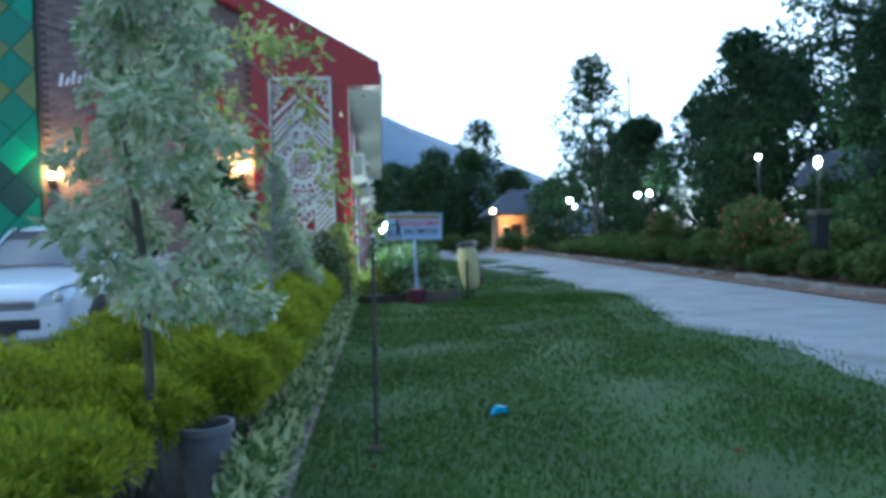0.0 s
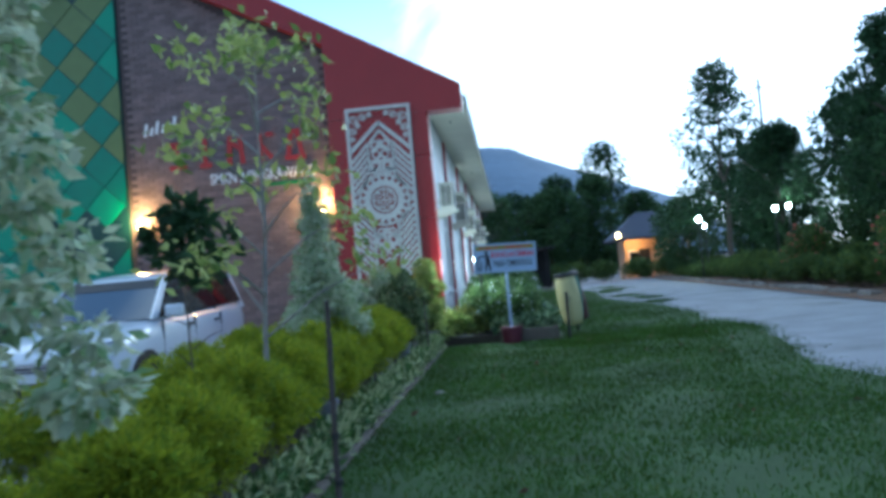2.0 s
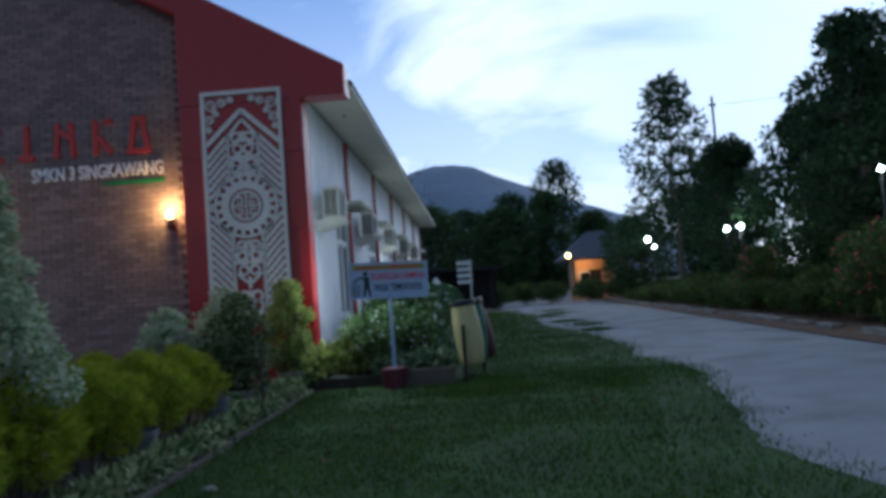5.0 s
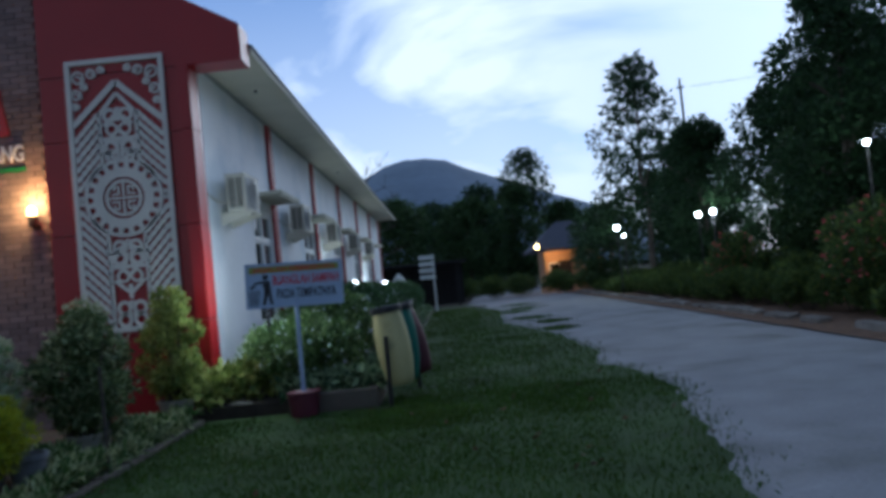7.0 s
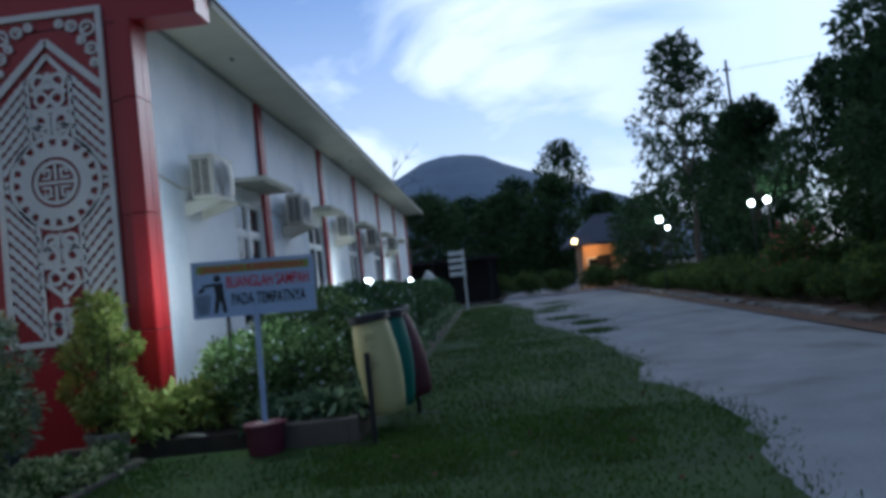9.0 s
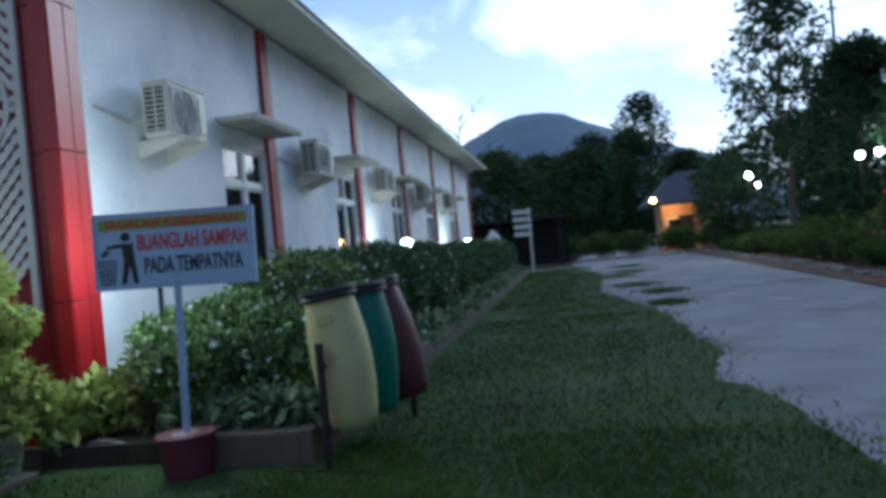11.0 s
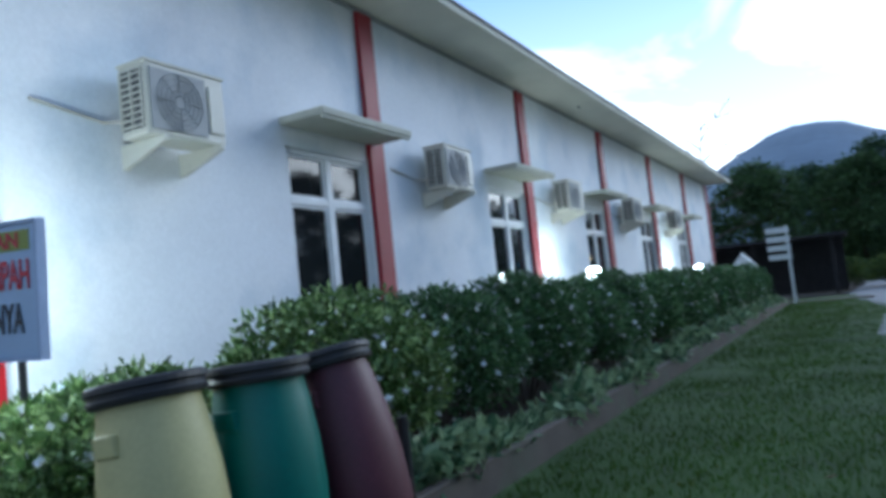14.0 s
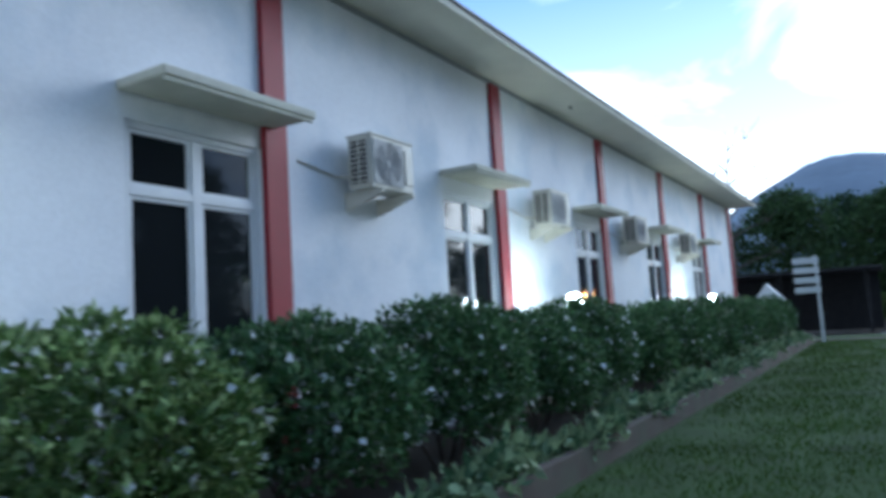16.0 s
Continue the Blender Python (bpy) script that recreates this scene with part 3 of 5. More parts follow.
def air_conditioner(y):
    ac = thing("air_conditioner", pose(WX, y, 0), "ivory outdoor air conditioner unit on white wall brackets", "air conditioner", "air conditioners on the side wall")
    part("casing", cube(0.12, 0.40, -0.36, 0.36, 2.68, 3.20, 0.018), M_ACBODY, ac)
    part("top_cover", cube(0.11, 0.41, -0.37, 0.37, 3.195, 3.215, 0.006), M_ACBODY, ac)
    # finned side seen from the lawn
    part("coil", cube(0.15, 0.37, -0.366, -0.359, 2.73, 3.15), M_ACDARK, ac, "dark cooling coil")
    side = bmesh.new()
    for k in range(9):
        box(side, 0.145, 0.375, -0.376, -0.366, 2.745 + k * 0.046, 2.757 + k * 0.046)
    for x in (0.145, 0.255, 0.363):
        box(side, x, x + 0.012, -0.379, -0.3665, 2.73, 3.15)
    part("side_louvre", side, M_ACBODY, ac)
    part("fan_panel", cube(0.40, 0.412, -0.33, 0.17, 2.72, 3.16, 0.004), M_ACGRILLE, ac, "grey fan grille panel")
    g = bmesh.new()
    for r in (0.05, 0.09, 0.13, 0.17, 0.205):
        n = 28
        for k in range(n):
            a0, a1 = 2 * math.pi * k / n, 2 * math.pi * (k + 1) / n
            tube(g, (0.418, -0.08 + r * math.cos(a0), 2.94 + r * math.sin(a0)), (0.418, -0.08 + r * math.cos(a1), 2.94 + r * math.sin(a1)), 0.004, seg=4)
    for k in range(8):
        a0 = math.pi * k / 4
        tube(g, (0.418, -0.08 + 0.04 * math.cos(a0), 2.94 + 0.04 * math.sin(a0)), (0.418, -0.08 + 0.21 * math.cos(a0), 2.94 + 0.21 * math.sin(a0)), 0.004, seg=4)
    part("fan_guard", g, M_ACGRILLE, ac)
    part("service_cover", cube(0.402, 0.416, 0.20, 0.34, 2.76, 3.12, 0.004), M_ACBODY, ac)
    for s in (-0.26, 0.26):
        b = bmesh.new()
        prism(b, [(0.0, 2.50), (0.03, 2.50), (0.46, 2.64), (0.46, 2.675), (0.0, 2.675)], 0.035, pose(0, s - 0.0175, 0))
        part("bracket", b, M_ACBODY, ac, "white triangular wall bracket")
    p = bmesh.new()
    tube(p, (0.02, -0.42, 2.82), (0.2, -0.36, 2.80), 0.012)
    tube(p, (0.012, -0.95, 2.90), (0.02, -0.42, 2.82), 0.010)
    part("pipe", p, M_PIPE, ac)
    return ac


ac0 = air_conditioner(AC_AT[0])
for y in AC_AT[1:]:
    copy_thing(ac0, pose(WX, y, 0))

# eave: soffit, gutter board, roof slopes
ROOF_K = 0.56
bm = cube(WX, 0.10, 15.62, 41.9, EAVE, EAVE + 0.03)
tagged(part("ceiling_soffit", bm, M_SOFFIT), "cream painted soffit boards under the eave", "soffit", kind="structure")
tagged(part("trim_fascia", cube(0.10, 0.135, 15.62, 41.95, EAVE - 0.03, EAVE + 0.06, 0.006), M_SOFFIT), "cream fascia board along the eave", "fascia", kind="structure")
bm = bmesh.new()
prism(bm, [(0.16, EAVE + 0.055), (0.16, EAVE + 0.085), (-7.0, EAVE + 0.20 + 7.2 * ROOF_K), (-14.3, EAVE + 0.16), (-14.3, EAVE + 0.12), (-7.0, EAVE + 0.12 + 7.2 * ROOF_K)], 26.5, pose(0, 15.62, 0))
tagged(part("roof", bm, M_ROOF), "long grey sheet roof over the white building", "roof", kind="structure")
bm = bmesh.new()
prism(bm, [(-0.9, EAVE + 0.3), (-7.0, EAVE + 7.0 * ROOF_K - 0.2), (-13.8, EAVE + 0.1), (-13.8, EAVE - 0.1), (-0.9, EAVE)], 0.12, pose(0, Y1 - 0.14, 0))
tagged(part("wall_gable_back", bm, M_WALL), "white plastered back gable", "wall", kind="structure")
for k, y in enumerate([17.4, 26.0]):
    ob = part("bulb_holder", cube(-0.31, -0.26, y, y + 0.05, EAVE - 0.035, EAVE, 0.012), M_BLACK)
    tagged(ob, "small dark fitting under the cream soffit", "fitting", "fittings under the eave")

# gable front: brick field, red portal band, green tile field
FY = 15.45


def band_low(x):
    return 5.95 + 0.52 * (-2.5 - x) if x > -7 else 5.95 + 0.52 * 4.5 - 0.52 * (-7 - x)


bm = bmesh.new()
prism(bm, [(-2.5, 0), (-2.5, 5.95), (-6.74, band_low(-6.74)), (-6.74, 0)], 0.14, pose(0, FY + 0.02, 0))
wall_front = tagged(part("wall_front", bm, M_MORTAR), "grey-brown brick faced gable wall with dark joints", "wall", kind="structure")
bm = bmesh.new()
prism(bm, [(-6.74, 0), (-6.74, band_low(-6.74) - 0.002), (-7.0, band_low(-7.0)), (-11.6, band_low(-11.6)), (-11.6, 0)], 0.14, pose(0, FY - 0.03, 0))
wall_green = tagged(part("wall_front_green", bm, M_GREENS[0]), "deep green diamond tile field on the gable", "wall", kind="structure")

# red portal: sloped gable band and columns, of composite panels with open joints
bm = bmesh.new()
prism(bm, [(0.10, 4.46), (0.10, 4.93), (-7.0, 4.93 + 7.1 * 0.575), (-14.1, 4.93), (-14.1, 4.46), (-11.6, 4.46), (-11.6, 5.95 - 0.05), (-7.0, 8.29), (-2.5, 5.95), (-2.5, 4.46)], 0.40, pose(0, 15.2, 0))
portal = tagged(part("portal_band", bm, M_RED), "dark red composite gable band over the front", "portal", kind="structure")
portal_core = tagged(part("portal_column", cube(-2.48, -0.575, 15.215, 15.448, 0, 4.459), M_BLACK), "dark red panelled portal column", "portal", kind="structure")
zs = [0.02, 1.22, 2.42, 3.62, 4.452]
for z0, z1 in zip(zs, zs[1:]):
    for a, b in ((-2.5, -2.17), (-2.162, -0.882), (-0.874, -0.73)):
        part("panel", cube(a, b, 15.2, 15.214, z0 + 0.005, z1 - 0.005, 0.003), M_RED, portal_core)
    for a, b in ((15.106, 15.29), (15.298, 15.448)):
        part("panel", cube(-0.574, -0.56, a, b, z0 + 0.005, z1 - 0.005, 0.003), M_RED, portal_core)
    part("panel", cube(-0.724, -0.575, 15.10, 15.214, z0 + 0.005, z1 - 0.005, 0.003), M_RED, portal_core)
    part("panel", cube(-2.51, -2.497, 15.222, 15.44, z0 + 0.005, z1 - 0.005, 0.003), M_RED, portal_core)
tagged(part("portal_column_west", cube(-14.1, -11.6, 15.2, 15.62, 0, 4.45), M_RED), "dark red panelled portal column", "portal", kind="structure")

# diamond tiles of the green field
rng = random.Random(3)
for i in range(7):
    for j in range(19):
        s = 0.42
        cx, cz = -6.78 - (i * 2 + (j % 2)) * s, 0.3 + j * s
        if cx - s < -11.7 or cz + s * 0.4 > band_low(cx):
            continue
        pts = [(cx, cz - s * 0.97), (cx + s * 0.97, cz), (cx, cz + s * 0.97), (cx - s * 0.97, cz)]
        pts = [(min(x, -6.76), z) for x, z in pts]
        if pts[1][0] <= cx + 0.001:
            pts = [(min(cx, -6.76), cz - s * 0.97), (min(cx, -6.76), cz + s * 0.97), pts[3]]
        depth = (cz - 0.3) / 8
        r = rng.random()
        mat = M_GREENS[0] if r < 0.55 - 0.75 * depth else M_GREENS[1] if r < 0.80 - 0.3 * depth else M_GREENS[2] if r < 1.0 - 0.35 * depth else M_GREENS[3]
        b = bmesh.new()
        prism(b, pts, 0.02, pose(0, FY - 0.052, 0))
        part("tile", b, mat, wall_green)

# carved screen on the portal column
scr = thing("carved_screen", pose(-1.525, 15.2, 0), "cream openwork screen with a round medallion on red panels", "ornamental screen")
SW, Z0, Z1, CZ = 0.63, 1.15, 4.64, 2.84
D = 0.02


def flat(pts, y=-0.034, d=D):
    b = bmesh.new()
    prism(b, pts, d, pose(0, y, 0))
    return b


def bar(bm, p, q, w, y=-0.034, d=D, wave=0.0):
    p, q = Vector(p), Vector(q)
    t = (q - p).normalized()
    n = Vector((-t.y, t.x)) * w / 2
    steps = max(1, int((q - p).length / 0.045)) if wave else 1
    up, lo = [], []
    for k in range(steps + 1):
        c = p + (q - p) * k / steps
        o = n * (1 + (wave if k % 2 else -wave))
        up.append(c + o)
        lo.append(c - o)
    prism(bm, [tuple(v) for v in up + lo[::-1]], d, pose(0, y, 0))


def ring(bm, cx, cz, r0, r1, y=-0.034, d=D, n=40):
    rows = [[bm.verts.new((cx + r * math.cos(2 * math.pi * k / n), yy, cz + r * math.sin(2 * math.pi * k / n))) for k in range(n)] for r, yy in ((r0, y), (r1, y), (r1, y + d), (r0, y + d))]
    for q in range(4):
        a, b = rows[q], rows[(q + 1) % 4]
        for k in range(n):
            bm.faces.new((a[k], a[(k + 1) % n], b[(k + 1) % n], b[k]))


bm = bmesh.new()
for a, b, c, d_ in ((-SW, -SW + 0.065, Z0, Z1), (SW - 0.065, SW, Z0, Z1)):
    box(bm, a, b, -0.045, -0.002, c, d_, 0.006)
for c, d_ in ((Z0, Z0 + 0.065), (Z1 - 0.065, Z1)):
    box(bm, -SW + 0.065, SW - 0.065, -0.045, -0.002, c, d_, 0.006)
part("frame", bm, M_CREAM, scr)
RC = 0.50
for s in (-1, 1):
    for up in (1, -1):
        for k in range(11):
            zi = CZ + up * (0.34 + k * 0.125)
            zo = zi - up * 0.34
            xi, xo = 0.24, SW - 0.065
            if up > 0 and zi > Z1 - 0.62 or up < 0 and zi < Z0 + 0.05:
                continue
            # cut the slat where the medallion sits
            pts = [(xi + (xo - xi) * u, zi + (zo - zi) * u) for u in [q / 12 for q in range(13)]]
            pts = [q for q in pts if math.hypot(q[0], q[1] - CZ) > RC + 0.01]
            if len(pts) < 3:
                continue
            b = bmesh.new()
            bar(b, (s * pts[0][0], pts[0][1]), (s * pts[-1][0], pts[-1][1]), 0.058, wave=0.22)
            part("slat", b, M_CREAM, scr)
# pointed arch
for s in (-1, 1):
    b = bmesh.new()
    bar(b, (0, 4.33), (s * (SW - 0.06), 3.80), 0.075)
    part("arch_rib", b, M_CREAM, scr)
    b = bmesh.new()
    bar(b, (0, 4.18), (s * 0.22, 3.93), 0.05)
    part("arch_rib", b, M_CREAM, scr)
    for z0, z1 in ((3.95, CZ + 0.46), (CZ - 0.46, Z0 + 0.06)):
        b = bmesh.new()
        bar(b, (s * 0.235, z0), (s * 0.235, z1), 0.05)
        part("stile", b, M_CREAM, scr)
    for cx, cz, r in ((0.47, 4.42, 0.085), (0.30, 4.46, 0.065), (0.50, 4.20, 0.07), (0.40, 4.30, 0.05), (0.17, 4.50, 0.05), (0.52, 4.05, 0.05)):
        b = bmesh.new()
        ring(b, s * cx, cz, r - 0.026, r, n=16)
        bar(b, (s * (cx - r), cz - r * 0.6), (s * (cx + r * 0.2), cz + r * 0.3), 0.026, y=-0.033)
        part("scroll", b, M_CREAM, scr)
for cz, up in ((3.72, 1), (1.85, -1)):
    for s in (-1, 1):
        b = bmesh.new()
        ring(b, s * 0.085, cz, 0.05, 0.085, n=18)
        ring(b, s * 0.12, cz - up * 0.24, 0.06, 0.095, n=18)
        bar(b, (s * 0.02, cz + up * 0.2), (s * 0.19, cz + up * 0.05), 0.04)
        bar(b, (s * 0.01, cz - up * 0.02), (s * 0.2, cz - up * 0.2), 0.05, y=-0.033)
        bar(b, (s * 0.05, cz - up * 0.38), (s * 0.2, cz - up * 0.30), 0.05)
        part("scroll", b, M_CREAM, scr)
    b = bmesh.new()
    bar(b, (-0.21, cz - up * 0.12), (0.21, cz - up * 0.12), 0.05, y=-0.032)
    bar(b, (0, cz + up * 0.28), (0, cz + up * 0.1), 0.05)
    part("crossbar", b, M_CREAM, scr)
# fretwork of small rings in the middle column
for z in (3.90, 3.50, 3.38, 2.22, 2.06, 1.45, 1.30):
    for s in (-1, 1):
        b = bmesh.new()
        ring(b, s * 0.10, z, 0.052, 0.095, y=-0.030, n=16)
        part("scroll", b, M_CREAM, scr)
    b = bmesh.new()
    ring(b, 0, z + 0.06, 0.012, 0.038, y=-0.026, n=10)
    part("bead", b, M_CREAM, scr)
# medallion: outer rim, teeth between, inner plate ring, round key pattern
bm = bmesh.new()
ring(bm, 0, CZ, 0.455, RC)
part("rim", bm, M_CREAM, scr)
bm = bmesh.new()
ring(bm, 0, CZ, 0.265, 0.385)
part("plate", bm, M_CREAM, scr)
for k in range(20):
    a = 2 * math.pi * (k + 0.5) / 20
    b = bmesh.new()
    r0, r1, w0, w1 = 0.383, 0.457, 0.075, 0.10
    prism(b, [(r * math.cos(a + e * w / r / 2), CZ + r * math.sin(a + e * w / r / 2)) for r, w, e in ((r0, w0, -1), (r1, w1 * 0.55, -1), (r1, w1 * 0.55, 1), (r0, w0, 1))], D, pose(0, -0.034, 0))
    part("tooth", b, M_CREAM, scr)
bm = bmesh.new()
ring(bm, 0, CZ, 0.195, 0.235)
bar(bm, (-0.2, CZ), (0.2, CZ), 0.03, y=-0.033)
for s in (-1, 1):
    bar(bm, (0, CZ + s * 0.03), (0, CZ + s * 0.2), 0.03, y=-0.032)
    for q in (-1, 1):
        bar(bm, (q * 0.05, CZ + s * 0.05), (q * 0.15, CZ + s * 0.05), 0.026)
        bar(bm, (q * 0.06, CZ + s * 0.05), (q * 0.06, CZ + s * 0.15), 0.026, y=-0.033)
        bar(bm, (q * 0.06, CZ + s * 0.14), (q * 0.13, CZ + s * 0.14), 0.026, y=-0.032)
        bar(bm, (q * 0.12, CZ + s * 0.14), (q * 0.12, CZ + s * 0.09), 0.024, y=-0.031)
part("key_pattern", bm, M_CREAM, scr)

# writing on the brick gable
front_sign = thing("raised_lettering", pose(-4.3, FY - 0.004, 0), "raised red and white lettering on the brick gable", "sign")
lettering("school_name", "SMKN 3 SINGKAWANG", 0.30, pose(0.36, -0.03, 3.58, 90), M_LETTERWHITE, front_sign, width=2.12, depth=0.012, label="white raised capital letters")
part("underline", cube(0.45, 1.42, -0.02, 0.0, 3.36, 3.42, 0.004), M_LETTERGREEN, front_sign, "green bar under the white letters")
# trade name as plain strokes
STROKES = [((0.36, 0.50, 0.06, 0.50), (0.08, 0.50, 0.28, 0.26), (0.04, 0.04, 0.38, 0.04)), ((0.18, 0.0, 0.18, 0.56), (0.06, 0.03, 0.30, 0.03)),
           ((0.06, 0.0, 0.10, 0.56), (0.34, 0.0, 0.30, 0.56), (0.10, 0.44, 0.30, 0.30)), ((0.10, 0.0, 0.10, 0.56), (0.14, 0.30, 0.36, 0.02), (0.24, 0.52, 0.38, 0.52)),
           ((0.06, 0.0, 0.14, 0.54), (0.36, 0.0, 0.26, 0.54), (0.10, 0.53, 0.32, 0.53), (0.0, 0.02, 0.40, 0.02))]
for k, strokes in enumerate(STROKES):
    b = bmesh.new()
    for q, (x0, z0, x1, z1) in enumerate(strokes):
        bar(b, (-1.56 + k * 0.60 + x0, 3.86 + z0), (-1.56 + k * 0.60 + x1, 3.86 + z1), 0.085, y=-0.035 - 0.001 * q, d=0.036)
    part("stroke", b, M_LETTERRED, front_sign, "dark red raised ornamental stroke")
for k in range(6):
    b = bmesh.new()
    bar(b, (-2.0 + k * 0.12, 4.58 + 0.02 * k), (-1.95 + k * 0.12, (4.84 if k in (0, 2, 5) else 4.74) + 0.02 * k), 0.06, y=-0.02)
    part("stroke", b, M_LETTERWHITE, front_sign, "white raised slanted stroke")


def wall_lamp(x, z):
    th = thing("wall_lamp", pose(x, FY, z), "small wall lamp throwing warm light up the bricks", "wall lamp", "wall lamps on the brick gable")
    part("bracket", cube(-0.04, 0.04, -0.10, 0.0, -0.10, -0.04, 0.01), M_BLACK, th)
    b = bmesh.new()
    lathe(b, [(0.035, -0.09), (0.055, -0.05), (0.06, 0.05), (0.045, 0.07)], 16, pose(0, -0.13, 0))
    part("shade", b, M_BLACK, th)
    b = bmesh.new()
    lathe(b, [(0.03, 0.06), (0.055, 0.09), (0.05, 0.15), (0.02, 0.18)], 16, pose(0, -0.13, 0))
    part("bulb", b, M_WARMGLOW, th, "glowing warm bulb", True)
    lamp_point("wall_lamp_light", (x, FY - 0.22, z + 0.24), 55, WARM, 0.06)


wall_lamp(-6.50, 2.66)
wall_lamp(-2.78, 2.68)

# ---- planting ----
def limbs(bm, base, top, r, n, spread, rng, seg=7):
    """A bent trunk with n tapering limbs; gives the limb tips."""
    base, top = Vector(base), Vector(top)
    pts = [base + (top - base) * k / 5 + (Vector((rng.uniform(-1, 1), rng.uniform(-1, 1), 0)) * spread * 0.06 if 0 < k < 5 else Vector()) for k in range(6)]
    for k in range(5):
        tube(bm, pts[k], pts[k + 1], r * (1 - 0.15 * k), r * (1 - 0.15 * (k + 1)), seg)
    tips = [top]
    for k in range(n):
        u = 0.35 + 0.65 * k / max(1, n - 1)
        s = base + (top - base) * u
        a = k * 2.4 + rng.uniform(-0.4, 0.4)
        e = s + Vector((math.cos(a), math.sin(a), rng.uniform(0.3, 0.8))) * spread * rng.uniform(0.6, 1.1) * (1.15 - 0.55 * u)
        mid = (s + e) / 2 + Vector((0, 0, spread * 0.06))
        tube(bm, s, mid, r * 0.45, r * 0.3, 5)
        tube(bm, mid, e, r * 0.3, r * 0.1, 5)
        tips.append(e)
    return tips


def tree(name, x, y, height, crown_low, radius, leaf, mat, count, label, trunk=0.12, lobes=16, bark=None, seed=1, shape="round", droop=0.2, shell=0.45, category="tree", group=""):
    rng, nrg = random.Random(seed), np.random.default_rng(seed)
    th = thing(name, pose(x, y, 0), label, category, group)
    bm = bmesh.new()
    limbs(bm, (0, 0, -0.1), (rng.uniform(-0.05, 0.05) * height, 0, height * 0.86), trunk, 9, radius * 0.9, rng)
    part("trunk", bm, bark or M_BARK, th)
    cs, rs = [], []
    for k in range(lobes):
        u = (k + rng.uniform(0, 0.9)) / lobes
        z = crown_low + (height - crown_low) * u
        w = math.sin(math.pi * min(1, 0.18 + 0.8 * u)) if shape == "round" else (1.03 - u) ** (0.6 if shape == "airy" else 1.0)
        a = k * 2.399 + rng.uniform(-0.5, 0.5)
        rr = radius * (0.36 if shape == "round" else 0.40) * rng.uniform(0.7, 1.25) * (1.0 if shape == "round" else 0.45 + 0.6 * w)
        if shape == "spray":
            rr, w = radius * rng.uniform(0.20, 0.32), (1.05 - u) ** 0.7
        if shape == "airy":
            rr = radius * rng.uniform(0.16, 0.27)
        d = max(0.0, radius * w - rr * 0.8) * rng.uniform(0.5, 1.0)
        cs.append((d * math.cos(a), d * math.sin(a), min(z, height - rr * 0.8)))
        rs.append((rr, rr, rr * rng.uniform(0.6, 0.9)))
    p, o = blob_points(cs, rs, count, nrg, shell)
    leaf_mesh("crown", p, o, leaf, leaf * 0.5, mat, th, droop=droop, rng=nrg)
    return th


def bush(name, x, y, height, radius, leaf, mat, count, label, seed=1, low=0.12, z=0.03, category="shrub", group="", width=0.5, lobes=10, droop=0.0, squash=0.8, flowers=0, flower_mat=None, jitter=0.8, lobe=1.0):
    rng, nrg = random.Random(seed), np.random.default_rng(seed)
    th = thing(name, pose(x, y, z), label, category, group)
    bm = bmesh.new()
    for k in range(7):
        a = k * 0.9 + rng.uniform(0, 0.5)
        tube(bm, (0.05 * math.cos(a), 0.05 * math.sin(a), -0.03), (radius * 0.6 * math.cos(a), radius * 0.6 * math.sin(a), height * rng.uniform(0.5, 0.8)), 0.014, 0.005, 5)
    tagged(part("stem", bm, M_BARK, th), kind="stuff")
    cs, rs = [], []
    for k in range(lobes):
        u = (k + rng.uniform(0, 0.8)) / lobes
        rr = radius * rng.uniform(0.34, 0.52) * lobe
        a = k * 2.399
        d = (radius - rr) * math.sqrt(max(0.0, 1 - (2 * u - 0.85) ** 2)) * rng.uniform(0.8, 1.1)
        zc = low + rr * squash + (height - low - 2 * rr * squash) * u
        cs.append((d * math.cos(a), d * math.sin(a), zc))
        rs.append((rr, rr, rr * squash))
    p, o = blob_points(cs, rs, count, nrg, 0.5)
    o = o + np.array([0, 0, 0.35])
    leaf_mesh("foliage", p, o, leaf, leaf * width, mat, th, droop=droop, rng=nrg, jitter=jitter)
    if flowers:
        p, o = blob_points(cs, [(a * 1.05, b * 1.05, c * 1.05) for a, b, c in rs], flowers, nrg, 0.95)
        tagged(leaf_mesh("blossom", p, o, leaf * 0.8, leaf * 0.7, flower_mat, th, rng=nrg), kind="stuff")
    return th


# golden shrubs in the strip beside the lawn
for k, (x, y, h, r) in enumerate([(-1.62, 2.40, 0.60, 0.50), (-1.42, 3.00, 0.62, 0.46), (-1.85, 3.75, 0.84, 0.55), (-1.30, 3.80, 0.66, 0.40), (-1.00, 4.40, 0.74, 0.36), (-1.75, 5.2, 0.90, 0.52), (-1.75, 6.9, 0.92, 0.5), (-1.75, 8.1, 0.95, 0.5), (-1.75, 9.6, 0.95, 0.5), (-1.75, 10.9, 0.95, 0.45),
                                  (-1.00, 4.95, 0.82, 0.46), (-0.96, 5.75, 0.90, 0.46), (-1.03, 6.65, 0.95, 0.48), (-0.98, 7.6, 0.96, 0.48), (-1.03, 8.5, 0.95, 0.46), (-1.03, 9.4, 0.96, 0.48), (-1.03, 10.3, 0.96, 0.46), (-1.08, 11.2, 0.95, 0.45)]):
    bush("golden_shrub", x, y, h, r, 0.052, M_GOLD, 11000, "rounded golden-green feathery shrub in the planting strip", seed=20 + k, group="golden shrubs beside the lawn", width=0.24, lobes=22, low=0.26, jitter=0.5, lobe=0.72)


